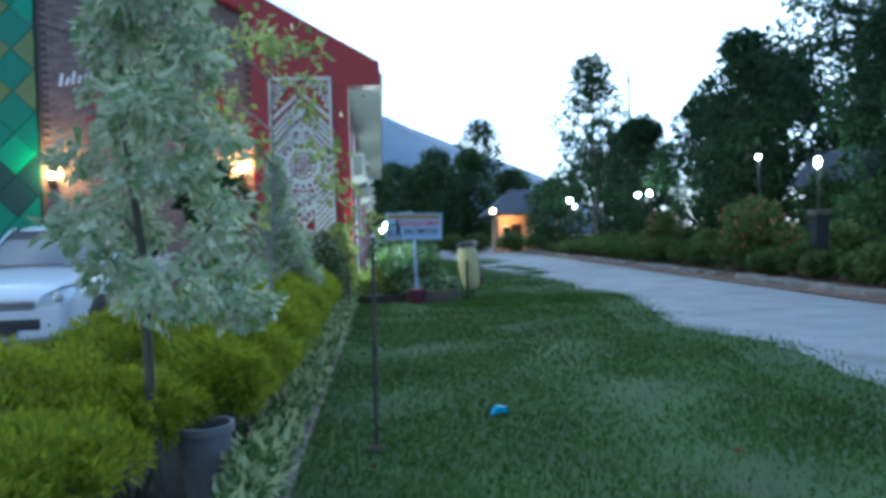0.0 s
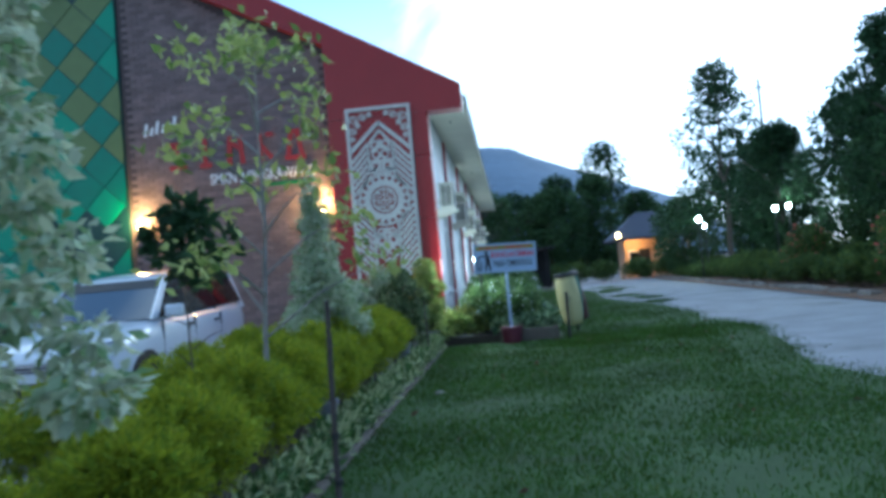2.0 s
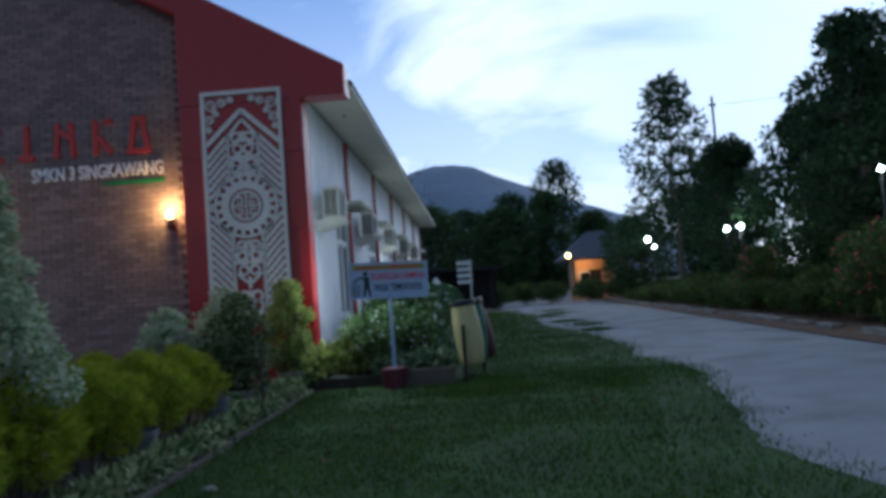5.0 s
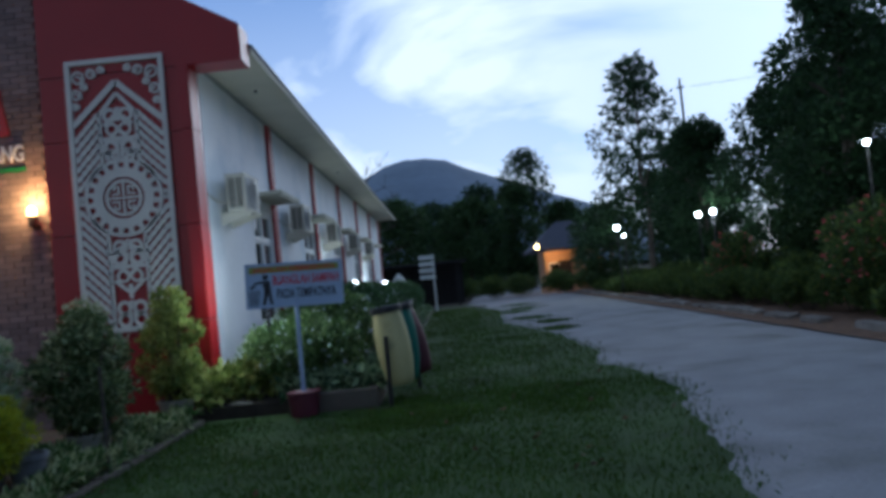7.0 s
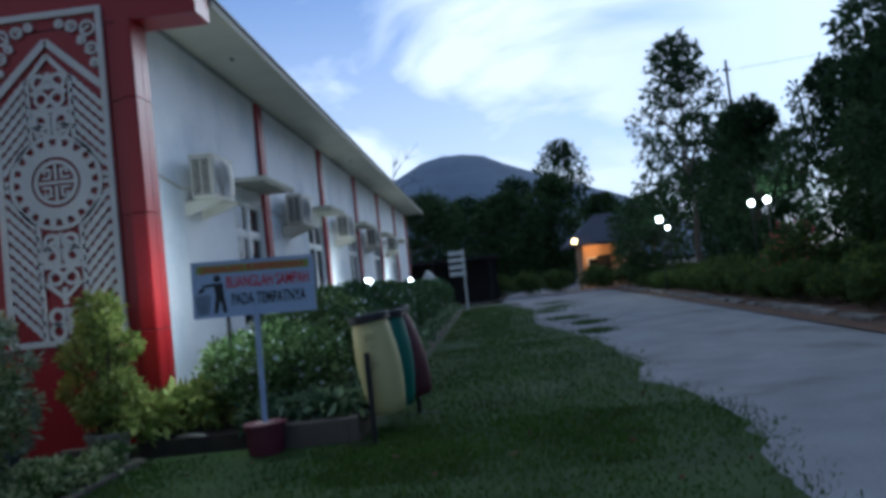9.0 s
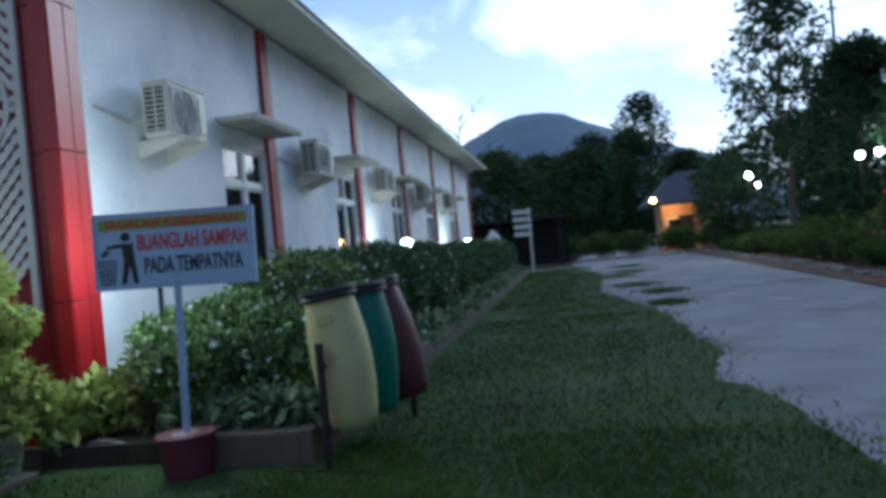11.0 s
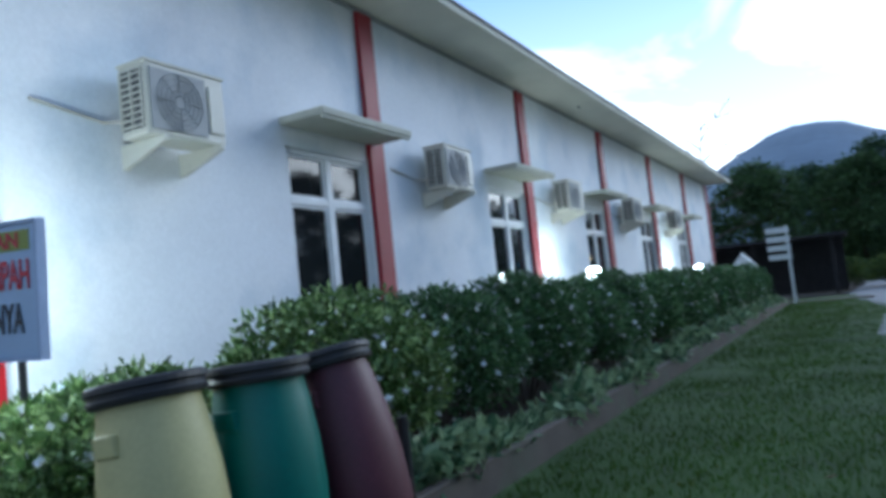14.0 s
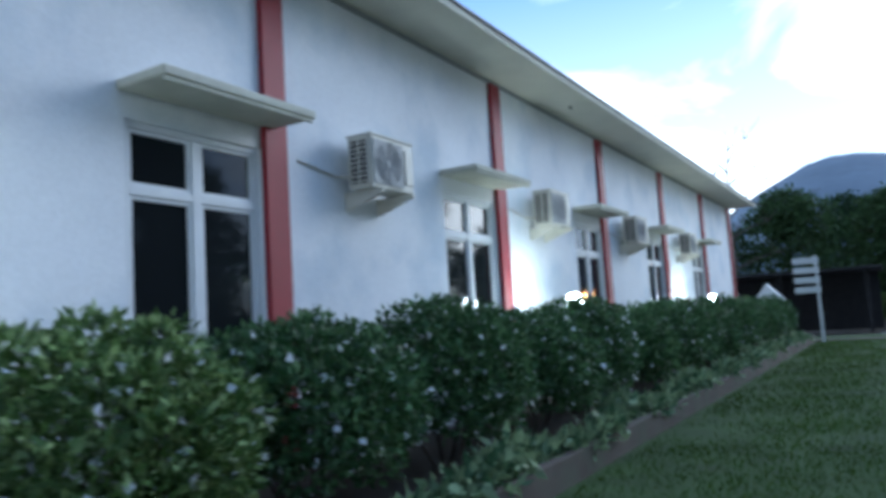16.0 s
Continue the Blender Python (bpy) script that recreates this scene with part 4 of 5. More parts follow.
def plant_pot(x, y, r, h, mat, label, z=0.03, group=""):
    th = thing("plant_pot", pose(x, y, z), label, "plant pot", group)
    bm = bmesh.new()
    lathe(bm, [(r * 0.72, 0), (r * 0.86, h * 0.5), (r * 0.96, h * 0.86), (r * 1.06, h * 0.88), (r * 1.06, h), (r * 0.92, h), (r * 0.9, h * 0.85)], 24)
    part("pot", bm, mat, th, smooth=False)
    bm = bmesh.new()
    lathe(bm, [(r * 0.89, h * 0.84), (r * 0.89, h * 0.88)], 20)
    part("soil", bm, M_EARTH, th)
    return th


for x, y in ((-0.93, 3.85), (-0.84, 7.1), (-0.86, 9.85), (-0.88, 11.6)):
    plant_pot(x, y, 0.14, 0.36, M_POTGREY, "grey-white cement plant pot among the shrubs", group="pots in the strip")

# variegated trees
tree("variegated_fig_tree", -1.06, 3.62, 3.8, 0.95, 0.56, 0.074, M_VARIEG, 7600, "small tree with cream and green variegated leaves", trunk=0.030, lobes=44, seed=31, shape="spray", droop=0.9, shell=0.2, group="variegated trees")
tree("variegated_fig_tree", -1.18, 8.6, 2.3, 0.85, 0.5, 0.055, M_VARIEG, 9000, "cone-shaped variegated shrub tree in the strip", trunk=0.02, lobes=24, seed=32, shape="cone", droop=0.6, group="variegated trees")


def sapling(x, y, h, seed):
    rng, nrg = random.Random(seed), np.random.default_rng(seed)
    th = thing("sapling", pose(x, y, 0), "thin young tree with sparse yellow-green leaves", "tree")
    bm = bmesh.new()
    tips = limbs(bm, (0, 0, -0.05), (0.08, 0, h * 0.92), 0.024, 15, 0.78, rng, 8)
    part("trunk", bm, M_BARKPALE, th)
    pts = [Vector(t) + Vector((rng.gauss(0, 0.10), rng.gauss(0, 0.10), rng.gauss(0, 0.07))) for t in tips for _ in range(42) if t.z > h * 0.35]
    p = np.array([tuple(v) for v in pts])
    leaf_mesh("leaves", p, np.tile([[0, 0, 0.1]], (len(p), 1)), 0.10, 0.05, M_LIME, th, droop=0.3, rng=nrg)


sapling(-0.92, 6.15, 3.15, 41)

# stakes at the lawn's edge
for x, y, h, lean in ((-0.07, 4.5, 1.22, 0.02), (-0.55, 12.2, 0.95, -0.02)):
    th = thing("stake", pose(x, y, 0), "thin dark wooden stake with tied bands", "stake", "stakes by the lawn")
    bm = bmesh.new()
    tube(bm, (0, 0, -0.05), (lean * 0.4, 0, h * 0.5), 0.015, 0.014, 8)
    tube(bm, (lean * 0.4, 0, h * 0.5), (lean, 0, h), 0.014, 0.011, 8)
    part("pole", bm, M_WOOD, th)
    for z in (0.42, 0.62):
        bm = bmesh.new()
        tube(bm, (lean * 0.5, 0, z), (lean * 0.5, 0, z + 0.025), 0.02, 0.02, 8)
        part("tie", bm, M_BLACK, th)
    bm = bmesh.new()
    lathe(bm, [(0.10, 0.0), (0.07, 0.03), (0.02, 0.045)], 12)
    part("earth_mound", bm, M_EARTH, th)

# pale edging plants along the kerb, counted as one drift
rng = np.random.default_rng(51)
n = 15000
yy = rng.uniform(0.8, 14.3, n)
hh = 0.12 + 0.10 * np.array([noise.noise((v * 1.4, 0, 9)) for v in yy]) + 0.06
p = np.stack([-0.66 + rng.normal(0, 0.06, n), yy, 0.05 + np.abs(rng.uniform(0, 1, n)) * np.clip(hh, 0.05, 0.3)], 1)
tagged(leaf_mesh("edging_plants", p, np.tile([[0.15, 0, 0.8]], (n, 1)), 0.095, 0.034, M_EDGING, rng=rng), "low pale green and cream edging plants along the kerb", "edging plant", kind="stuff")

tree("young_tree", -1.30, 5.95, 1.95, 1.40, 0.30, 0.12, M_TREE, 360, "small dark broad-leaved sapling in the planting strip", trunk=0.012, lobes=9, seed=45, shell=0.3)

# potted shrubs before the red portal
for x, y, h, r, mat, pm, pr, ph, seed in ((-0.98, 12.75, 1.22, 0.46, M_LIMEDARK, M_POTCREAM, 0.20, 0.30, 61), (-1.50, 13.85, 1.30, 0.46, M_VARIEG, M_POTGREY, 0.22, 0.32, 62),
                                          (-0.80, 14.45, 1.34, 0.38, M_LIME, M_POTCREAM, 0.20, 0.32, 63), (-1.65, 12.3, 1.10, 0.42, M_VARIEG, M_POTGREY, 0.18, 0.28, 64)):
    plant_pot(x, y, pr, ph, pm, "round cement pot holding a leafy shrub", group="pots by the portal")
    bush("potted_shrub", x, y, h, r, 0.075, mat, 4200, "leafy shrub growing in a cement pot by the red portal", seed=seed, z=0.03 + ph * 0.86, low=-0.05, group="potted shrubs", lobes=13, droop=0.35)
for x, y, seed in ((-0.75, 13.3, 65), (-1.0, 12.1, 66)):
    bush("low_plant", x, y, 0.3, 0.24, 0.08, M_EDGING, 900, "low pale-leaved plant at the bed's edge", seed=seed, group="low plants", lobes=6)

# long flowering hedge in the planter
def hedge_shrub(x, y, h, rx, ry, leaf, mat, count, flowers, seed):
    """A domed clipped shrub: foliage mounds over a dark open foot with bare stems."""
    rng, nrg = random.Random(seed), np.random.default_rng(seed)
    th = thing("hedge_shrub", pose(x, y, 0.17), "glossy dark green domed hedge shrub with white flowers", "shrub", "hedge shrubs along the wall")
    for k in range(8):
        bm = bmesh.new()
        a = k * 0.8 + rng.uniform(0, 0.4)
        tube(bm, (0.07 * math.cos(a), 0.07 * math.sin(a), -0.03), (rx * 0.6 * math.cos(a), ry * 0.6 * math.sin(a), h * rng.uniform(0.5, 0.7)), 0.014, 0.006, 5)
        part("stem", bm, M_BARK, th)
    cs, rs = [], []
    for k in range(44):
        u = (k + 0.5) / 44
        a, up = k * 2.399, 1.0 - 1.72 * u
        flat_r = math.sqrt(max(0.0, 1 - up * up))
        rr = rng.uniform(0.18, 0.26)
        cs.append(((rx - rr) * flat_r * math.cos(a), (ry - rr) * flat_r * math.sin(a), h * 0.52 + (h * 0.48 - rr * 0.7) * up + rng.uniform(-0.03, 0.05)))
        rs.append((rr, rr, rr * 0.75))
    p, o = blob_points(cs, rs, count, nrg, 0.6)
    leaf_mesh("foliage", p, o + np.array([0, 0, 0.3]), leaf, leaf * 0.42, mat, th, rng=nrg)
    p, o = blob_points(cs, [(a * 1.08, b * 1.08, c * 1.08) for a, b, c in rs], flowers, nrg, 0.97)
    tagged(leaf_mesh("blossom", p, o, 0.052, 0.052, M_PETAL, th, rng=nrg), kind="stuff")


# The first two shrubs take the leaf copy with lamp light painted in.
for k in range(16):
    near = k < 6
    hedge_shrub(0.50 + 0.06 * math.sin(k * 2.1), 15.45 + k * 1.62, (0.92 if k == 0 else 1.32) + 0.09 * math.sin(k * 2.6 + 0.8), 0.80, 0.92 if k else 0.74, 0.075 if near else 0.10, M_HEDGEFLOODLIT if k < 2 else M_HEDGE, 12500 if near else 6500, 300 if near else 90, 80 + k)
rng = np.random.default_rng(52)
n = 11000
yy = 14.75 + 26 * rng.uniform(0, 1, n) ** 1.3
p = np.stack([1.30 + rng.normal(0, 0.07, n) + 0.06 * np.sin(yy * 3), yy, 0.20 + rng.uniform(0, 1, n) * (0.16 + 0.11 * np.sin(yy * 2.3))], 1)
p2 = np.stack([rng.uniform(0.35, 1.35, 1500), rng.normal(14.86, 0.07, 1500), 0.2 + rng.uniform(0, 0.22, 1500)], 1)
p = np.concatenate([p, p2])
tagged(leaf_mesh("groundcover", p, np.tile([[0.3, -0.2, 0.6]], (len(p), 1)), 0.14, 0.062, M_GROUNDCOVER, droop=0.3, rng=rng), "low broad-leaved groundcover spilling over the planter edge", "groundcover", kind="stuff")
for x, y, h, seed in ((-0.42, 15.05, 0.62, 71), (-0.12, 15.15, 0.60, 72), (0.2, 15.25, 0.66, 73), (-0.62, 14.85, 0.55, 74)):
    bush("low_plant", x, y, h, 0.30, 0.13, M_LIME, 420, "sparse pale-leaved plant at the foot of the wall", seed=seed, group="low plants", lobes=7, z=0.05)

# ---- fixtures on the lawn ----
# litter notice: board on a pole in a filled pot
sg = thing("notice_board", pose(0.66, 14.52, 0, 0, 0, 6), "pale blue litter notice on a pole in a maroon pot", "sign")
bm = bmesh.new()
lathe(bm, [(0.15, 0), (0.17, 0.16), (0.18, 0.27), (0.195, 0.27), (0.195, 0.30), (0.175, 0.30)], 28, pose(0, -0.10, 0))
part("pot", bm, M_POT, sg, "maroon painted pot")
bm = bmesh.new()
lathe(bm, [(0.174, 0.285), (0.174, 0.296), (0.05, 0.302)], 24, pose(0, -0.10, 0))
part("cement", bm, M_POTTOP, sg)
bm = bmesh.new()
tube(bm, (0, -0.08, 0.26), (0.0, 0.02, 1.6), 0.026, 0.026, 14)
part("pole", bm, M_SIGNPOLE, sg, "pale blue metal pole")
lean = pose(0, 0, 1.53, 0, 1.5, 0) @ Matrix.Diagonal((0.97, 1, 0.94, 1))
board = part("board", cube(-0.56, 0.56, -0.018, 0.012, -0.26, 0.26, 0.004), M_SIGNFACE, sg, "pale blue printed board")
board.matrix_basis = lean
bm = bmesh.new()
for a, b, c, d_ in ((-0.575, -0.56, -0.275, 0.275), (0.56, 0.575, -0.275, 0.275)):
    box(bm, a, b, -0.024, 0.016, c, d_)
for c, d_ in ((-0.275, -0.26), (0.26, 0.275)):
    box(bm, -0.56, 0.56, -0.024, 0.016, c, d_)
part("board_frame", bm, M_SIGNPOLE, board)
part("band", cube(-0.53, 0.53, -0.0205, -0.0175, 0.155, 0.235), M_SIGNYEL, board, "yellow title band")
lettering("title", "JAGALAH KEBERSIHAN", 0.085, pose(0, -0.023, 0.193, 90), M_SIGNRED, board, width=0.96, depth=0.0015)
lettering("line", "BUANGLAH SAMPAH", 0.16, pose(0.135, -0.021, 0.055, 90), M_SIGNRED, board, width=0.78, depth=0.0015)
lettering("line", "PADA TEMPATNYA", 0.16, pose(0.135, -0.021, -0.115, 90), M_SIGNBLACK, board, width=0.70, depth=0.0015)
# pictogram: plain figure and bin
PX = -0.36
for k, pts in enumerate(([(0.035 * math.cos(a) + 0.02, 0.105 + 0.035 * math.sin(a)) for a in [q * math.pi / 8 for q in range(16)]],
                         [(-0.12, 0.045), (-0.02, 0.06), (0.07, 0.06), (0.08, -0.068), (0.10, -0.235), (0.065, -0.235), (0.042, -0.10), (0.01, -0.235), (-0.025, -0.235), (0.0, -0.068), (-0.012, 0.03), (-0.12, 0.02)],
                         [(-0.17, -0.02), (-0.13, 0.02), (-0.09, 0.0), (-0.14, -0.035)])):
    bm = bmesh.new()
    prism(bm, pts, 0.003, pose(PX, -0.0207, 0))
    part("figure_shape", bm, M_SIGNBLACK, board, "black printed shape of a figure dropping litter" if k == 1 else "")
for k in range(5):
    u, bm = k / 4, bmesh.new()
    bar(bm, (PX - 0.185 + 0.13 * u, -0.06), (PX - 0.165 + 0.09 * u, -0.235), 0.008, y=-0.0207, d=0.003)
    part("bin_line", bm, M_SIGNBLACK, board)
for k in range(6):
    z, bm = -0.06 - k * 0.034, bmesh.new()
    bar(bm, (PX - 0.186 + 0.0035 * k, z), (PX - 0.054 - 0.0035 * k, z), 0.008, y=-0.0212, d=0.003)
    part("bin_line", bm, M_SIGNBLACK, board)

# black lamp post behind the notice, and the other floods in the hedge
for k, (x, y) in enumerate(FLOODS):
    th = thing("globe_lamp", pose(x, y, 0), "glowing white globe lamp on a black post by the wall", "garden lamp", "globe lamps in the planter")
    bm = bmesh.new()
    tube(bm, (0, 0, 0.1), (0, 0, 1.36), 0.02, 0.02, 10)
    part("post", bm, M_BLACKMETAL, th)
    bm = bmesh.new()
    lathe(bm, [(0.03, 1.34), (0.05, 1.36), (0.05, 1.43), (0.035, 1.45)], 16)
    part("holder", bm, M_BLACKMETAL, th)
    bm = bmesh.new()
    bmesh.ops.create_icosphere(bm, subdivisions=3, radius=0.12, matrix=pose(0, 0, 1.55) @ Matrix.Diagonal((1, 1, 0.85, 1)))
    part("globe", bm, M_WHITEGLOW, th, "glowing white globe", True)
    lamp_point("flood_light", (x - 0.14, y - 0.14, 1.62), 40 if k == 0 else 25, WHITE, 0.10)

# three drums on a black pivot stand
stand = thing("bin_stand", pose(1.80, 15.05, 0, 0, 0, -11), "black metal stand carrying three tilting litter drums", "bin stand")
for y in (-0.70, 0.70):
    bm = bmesh.new()
    tube(bm, (0.0, y, -0.02), (0.0, y, 0.83), 0.027, 0.027, 10)
    part("post", bm, M_BLACKMETAL, stand)
    part("foot", cube(-0.25, 0.25, y - 0.02, y + 0.02, 0.0, 0.03, 0.004), M_BLACKMETAL, stand)
bm = bmesh.new()
tube(bm, (0, -0.72, 0.68), (0, 0.72, 0.68), 0.016, 0.016, 10)
part("axle", bm, M_BLACKMETAL, stand)
prof = [(0.14, 0.0), (0.165, 0.015), (0.185, 0.10), (0.212, 0.28), (0.22, 0.46), (0.212, 0.62), (0.19, 0.78), (0.178, 0.84), (0.178, 0.90)]
for k, (x, y, label, tilt) in enumerate(((1.71, 14.62, "pale yellow plastic drum litter bin with black rim", -7), (1.78, 15.03, "green plastic drum litter bin with black rim", -3), (1.86, 15.44, "maroon plastic drum litter bin with black rim", -13))):
    th = thing("litter_drum", pose(x, y, 0.68) @ pose(0, 0, 0, 0, tilt, 0) @ pose(0.02, 0, -0.44), label, "litter bin", "three litter drums")
    bm = bmesh.new()
    lathe(bm, [(a * 0.93, b) for a, b in prof] + [(0.150, 0.90), (0.150, 0.60)], 36)
    bm.faces.ensure_lookup_table()
    bm.faces.remove(bm.faces[-1])
    part("drum", bm, M_DRUMS[k], th, smooth=True)
    bm = bmesh.new()
    lathe(bm, [(0.168, 0.85), (0.190, 0.855), (0.194, 0.872), (0.188, 0.880), (0.188, 0.892), (0.197, 0.900), (0.195, 0.918), (0.184, 0.926), (0.164, 0.924), (0.158, 0.895)], 36)
    bm.faces.ensure_lookup_table()
    bm.faces.remove(bm.faces[-1])
    part("rim", bm, M_BLACK, th, "black lid ring")
    part("label_plate", cube(-0.05, 0.05, -0.196, -0.165, 0.70, 0.77, 0.006), M_DRUMS[k], th)

# hose by the kerb
bm = bmesh.new()
hp = [(-0.5 + 0.1 * k, 14.82 + 0.05 * math.sin(k * 0.9), 0.12 + 0.06 * math.sin(k * 0.5)) for k in range(11)]
for a, b in zip(hp, hp[1:]):
    tube(bm, a, b, 0.014, 0.014, 8)
tagged(part("hose", bm, M_PIPE), "pale garden hose lying by the planter", "hose")
# litter
bm = bmesh.new()
prism(bm, [(-0.06, 0.0), (0.0, 0.02), (0.07, 0.01), (0.05, 0.05), (-0.02, 0.06)], 0.05)
ob = part("plastic_scrap", bm, M_BLUE)
ob.matrix_basis = pose(0.80, 5.15, 0.03, 0, 5, 20)
tagged(ob, "crumpled bright blue plastic scrap on the lawn", "litter")
bm = bmesh.new()
bmesh.ops.create_icosphere(bm, subdivisions=2, radius=0.06)
for v in bm.verts:
    v.co.z *= 0.5
    v.co += v.normal * 0.012 * noise.noise(v.co * 30)
ob = part("pebble", bm, M_STONE)
ob.location = (-0.12, 9.3, 0.03)
tagged(ob, "small pale stone lying in the grass", "stone")
rngl = np.random.default_rng(9)
p = np.stack([rngl.uniform(-0.4, 4.4, 60), rngl.uniform(2, 18, 60), np.full(60, 0.045)], 1)
tagged(leaf_mesh("fallen_leaves", p, np.tile([[1.0, 0, 0]], (60, 1)), 0.07, 0.04, M_LITTER, jitter=0.4), "few fallen brown leaves on the lawn", "fallen leaves", kind="stuff")

# direction post at the planter's end
dp = thing("direction_post", pose(1.75, 42.2, 0, 0, 0, 12), "pale post with four white direction boards", "sign")
bm = bmesh.new()
tube(bm, (0, 0, 0), (0, 0, 2.85), 0.05, 0.045, 10)
part("pole", bm, M_BLADE, dp)
for k in range(4):
    part("direction_board", cube(-0.70, 0.08, -0.08, -0.05, 1.62 + 0.32 * k, 1.82 + 0.32 * k, 0.006), M_BLADE, dp)
tagged(part("path_slab", cube(-0.2, 4.2, 42.4, 43.3, -0.05, 0.05, 0.01), M_CONCRETE), "pale concrete path slab crossing the lawn's end", "path", kind="structure")

# ---- the parked car ----
car = thing("car", pose(-4.40, 10.93, 0.024), "white family van parked nose-on with dark side glass", "car")


def slab4(pts, t=0.012):
    b = bmesh.new()
    vs = [Vector(p) for p in pts]
    nrm = (vs[1] - vs[0]).cross(vs[3] - vs[0]).normalized() * t
    a = [b.verts.new(v) for v in vs]
    c = [b.verts.new(v - nrm) for v in vs]
    b.faces.new(a)
    b.faces.new(c[::-1])
    for k in range(4):
        j = (k + 1) % 4
        b.faces.new((a[j], a[k], c[k], c[j]))
    return b


def loft(rings):
    b = bmesh.new()
    rows = [[b.verts.new(v) for v in ring_] for ring_ in rings]
    for r0, r1 in zip(rows, rows[1:]):
        for k in range(len(r0)):
            j = (k + 1) % len(r0)
            b.faces.new((r0[k], r0[j], r1[j], r1[k]))
    b.faces.new(rows[0])
    b.faces.new(rows[-1][::-1])
    bmesh.ops.recalc_face_normals(b, faces=b.faces)
    return b


def rounded(ob, levels=2):
    m = ob.modifiers.new("round", "SUBSURF")
    m.levels = m.render_levels = levels
    return ob


# lower body: nose, sloping bonnet, doors with a crease, tail
rings = []
for y, top, hw, low in ((-2.10, 0.60, 0.58, 0.30), (-2.08, 0.70, 0.70, 0.24), (-2.00, 0.80, 0.79, 0.21), (-1.80, 0.90, 0.835, 0.20), (-1.45, 0.985, 0.855, 0.20), (-1.05, 1.055, 0.86, 0.20), (-0.5, 1.075, 0.86, 0.20),
                        (0.4, 1.10, 0.86, 0.20), (1.2, 1.135, 0.86, 0.20), (1.75, 1.165, 0.85, 0.22), (2.0, 1.16, 0.81, 0.27), (2.09, 1.05, 0.76, 0.32), (2.10, 0.6, 0.72, 0.36)):
    mid = (top + low) / 2
    rings.append([(-hw * 0.92, y, low), (-hw, y, low + 0.10), (-hw * 0.99, y, mid - 0.02), (-hw, y, mid + 0.10), (-hw * 0.97, y, top - 0.05), (-hw * 0.88, y, top), (0, y, top + 0.025),
                  (hw * 0.88, y, top), (hw * 0.97, y, top - 0.05), (hw, y, mid + 0.10), (hw * 0.99, y, mid - 0.02), (hw, y, low + 0.10), (hw * 0.92, y, low)])
body = rounded(part("body", loft(rings), M_CAR, car, smooth=True))
# roof shell: long, low-crowned, thin edges over the glass
rings = []
for y, z, hw in ((-0.34, 1.545, 0.60), (-0.22, 1.60, 0.63), (0.15, 1.665, 0.645), (0.9, 1.695, 0.65), (1.5, 1.68, 0.645), (1.80, 1.63, 0.62), (1.92, 1.585, 0.60)):
    rings.append([(-hw, y, z - 0.075), (-hw, y, z - 0.03), (-hw * 0.86, y, z), (0, y, z + 0.02), (hw * 0.86, y, z), (hw, y, z - 0.03), (hw, y, z - 0.075), (0, y, z - 0.05)])
rounded(part("roof_panel", loft(rings), M_CAR, car, smooth=True))
part("windscreen", slab4([(-0.76, -1.03, 1.06), (0.76, -1.03, 1.06), (0.61, -0.33, 1.55), (-0.61, -0.33, 1.55)]), material("windscreen_glass", (0.05, 0.065, 0.085), 0.06, vary=0.02, coat=0.5), car, "pale reflecting windscreen")
part("sunshade_band", slab4([(-0.645, -0.49, 1.445), (0.645, -0.49, 1.445), (0.612, -0.335, 1.555), (-0.612, -0.335, 1.555)], 0.004), M_BLACK, car, "dark band along the windscreen top")
part("dashboard", cube(-0.70, 0.70, -0.72, -0.45, 0.98, 1.16, 0.03), M_BLACK, car)
part("rear_window", slab4([(0.72, 2.04, 1.17), (-0.72, 2.04, 1.17), (-0.60, 1.90, 1.58), (0.60, 1.90, 1.58)]), M_CARGLASS, car)
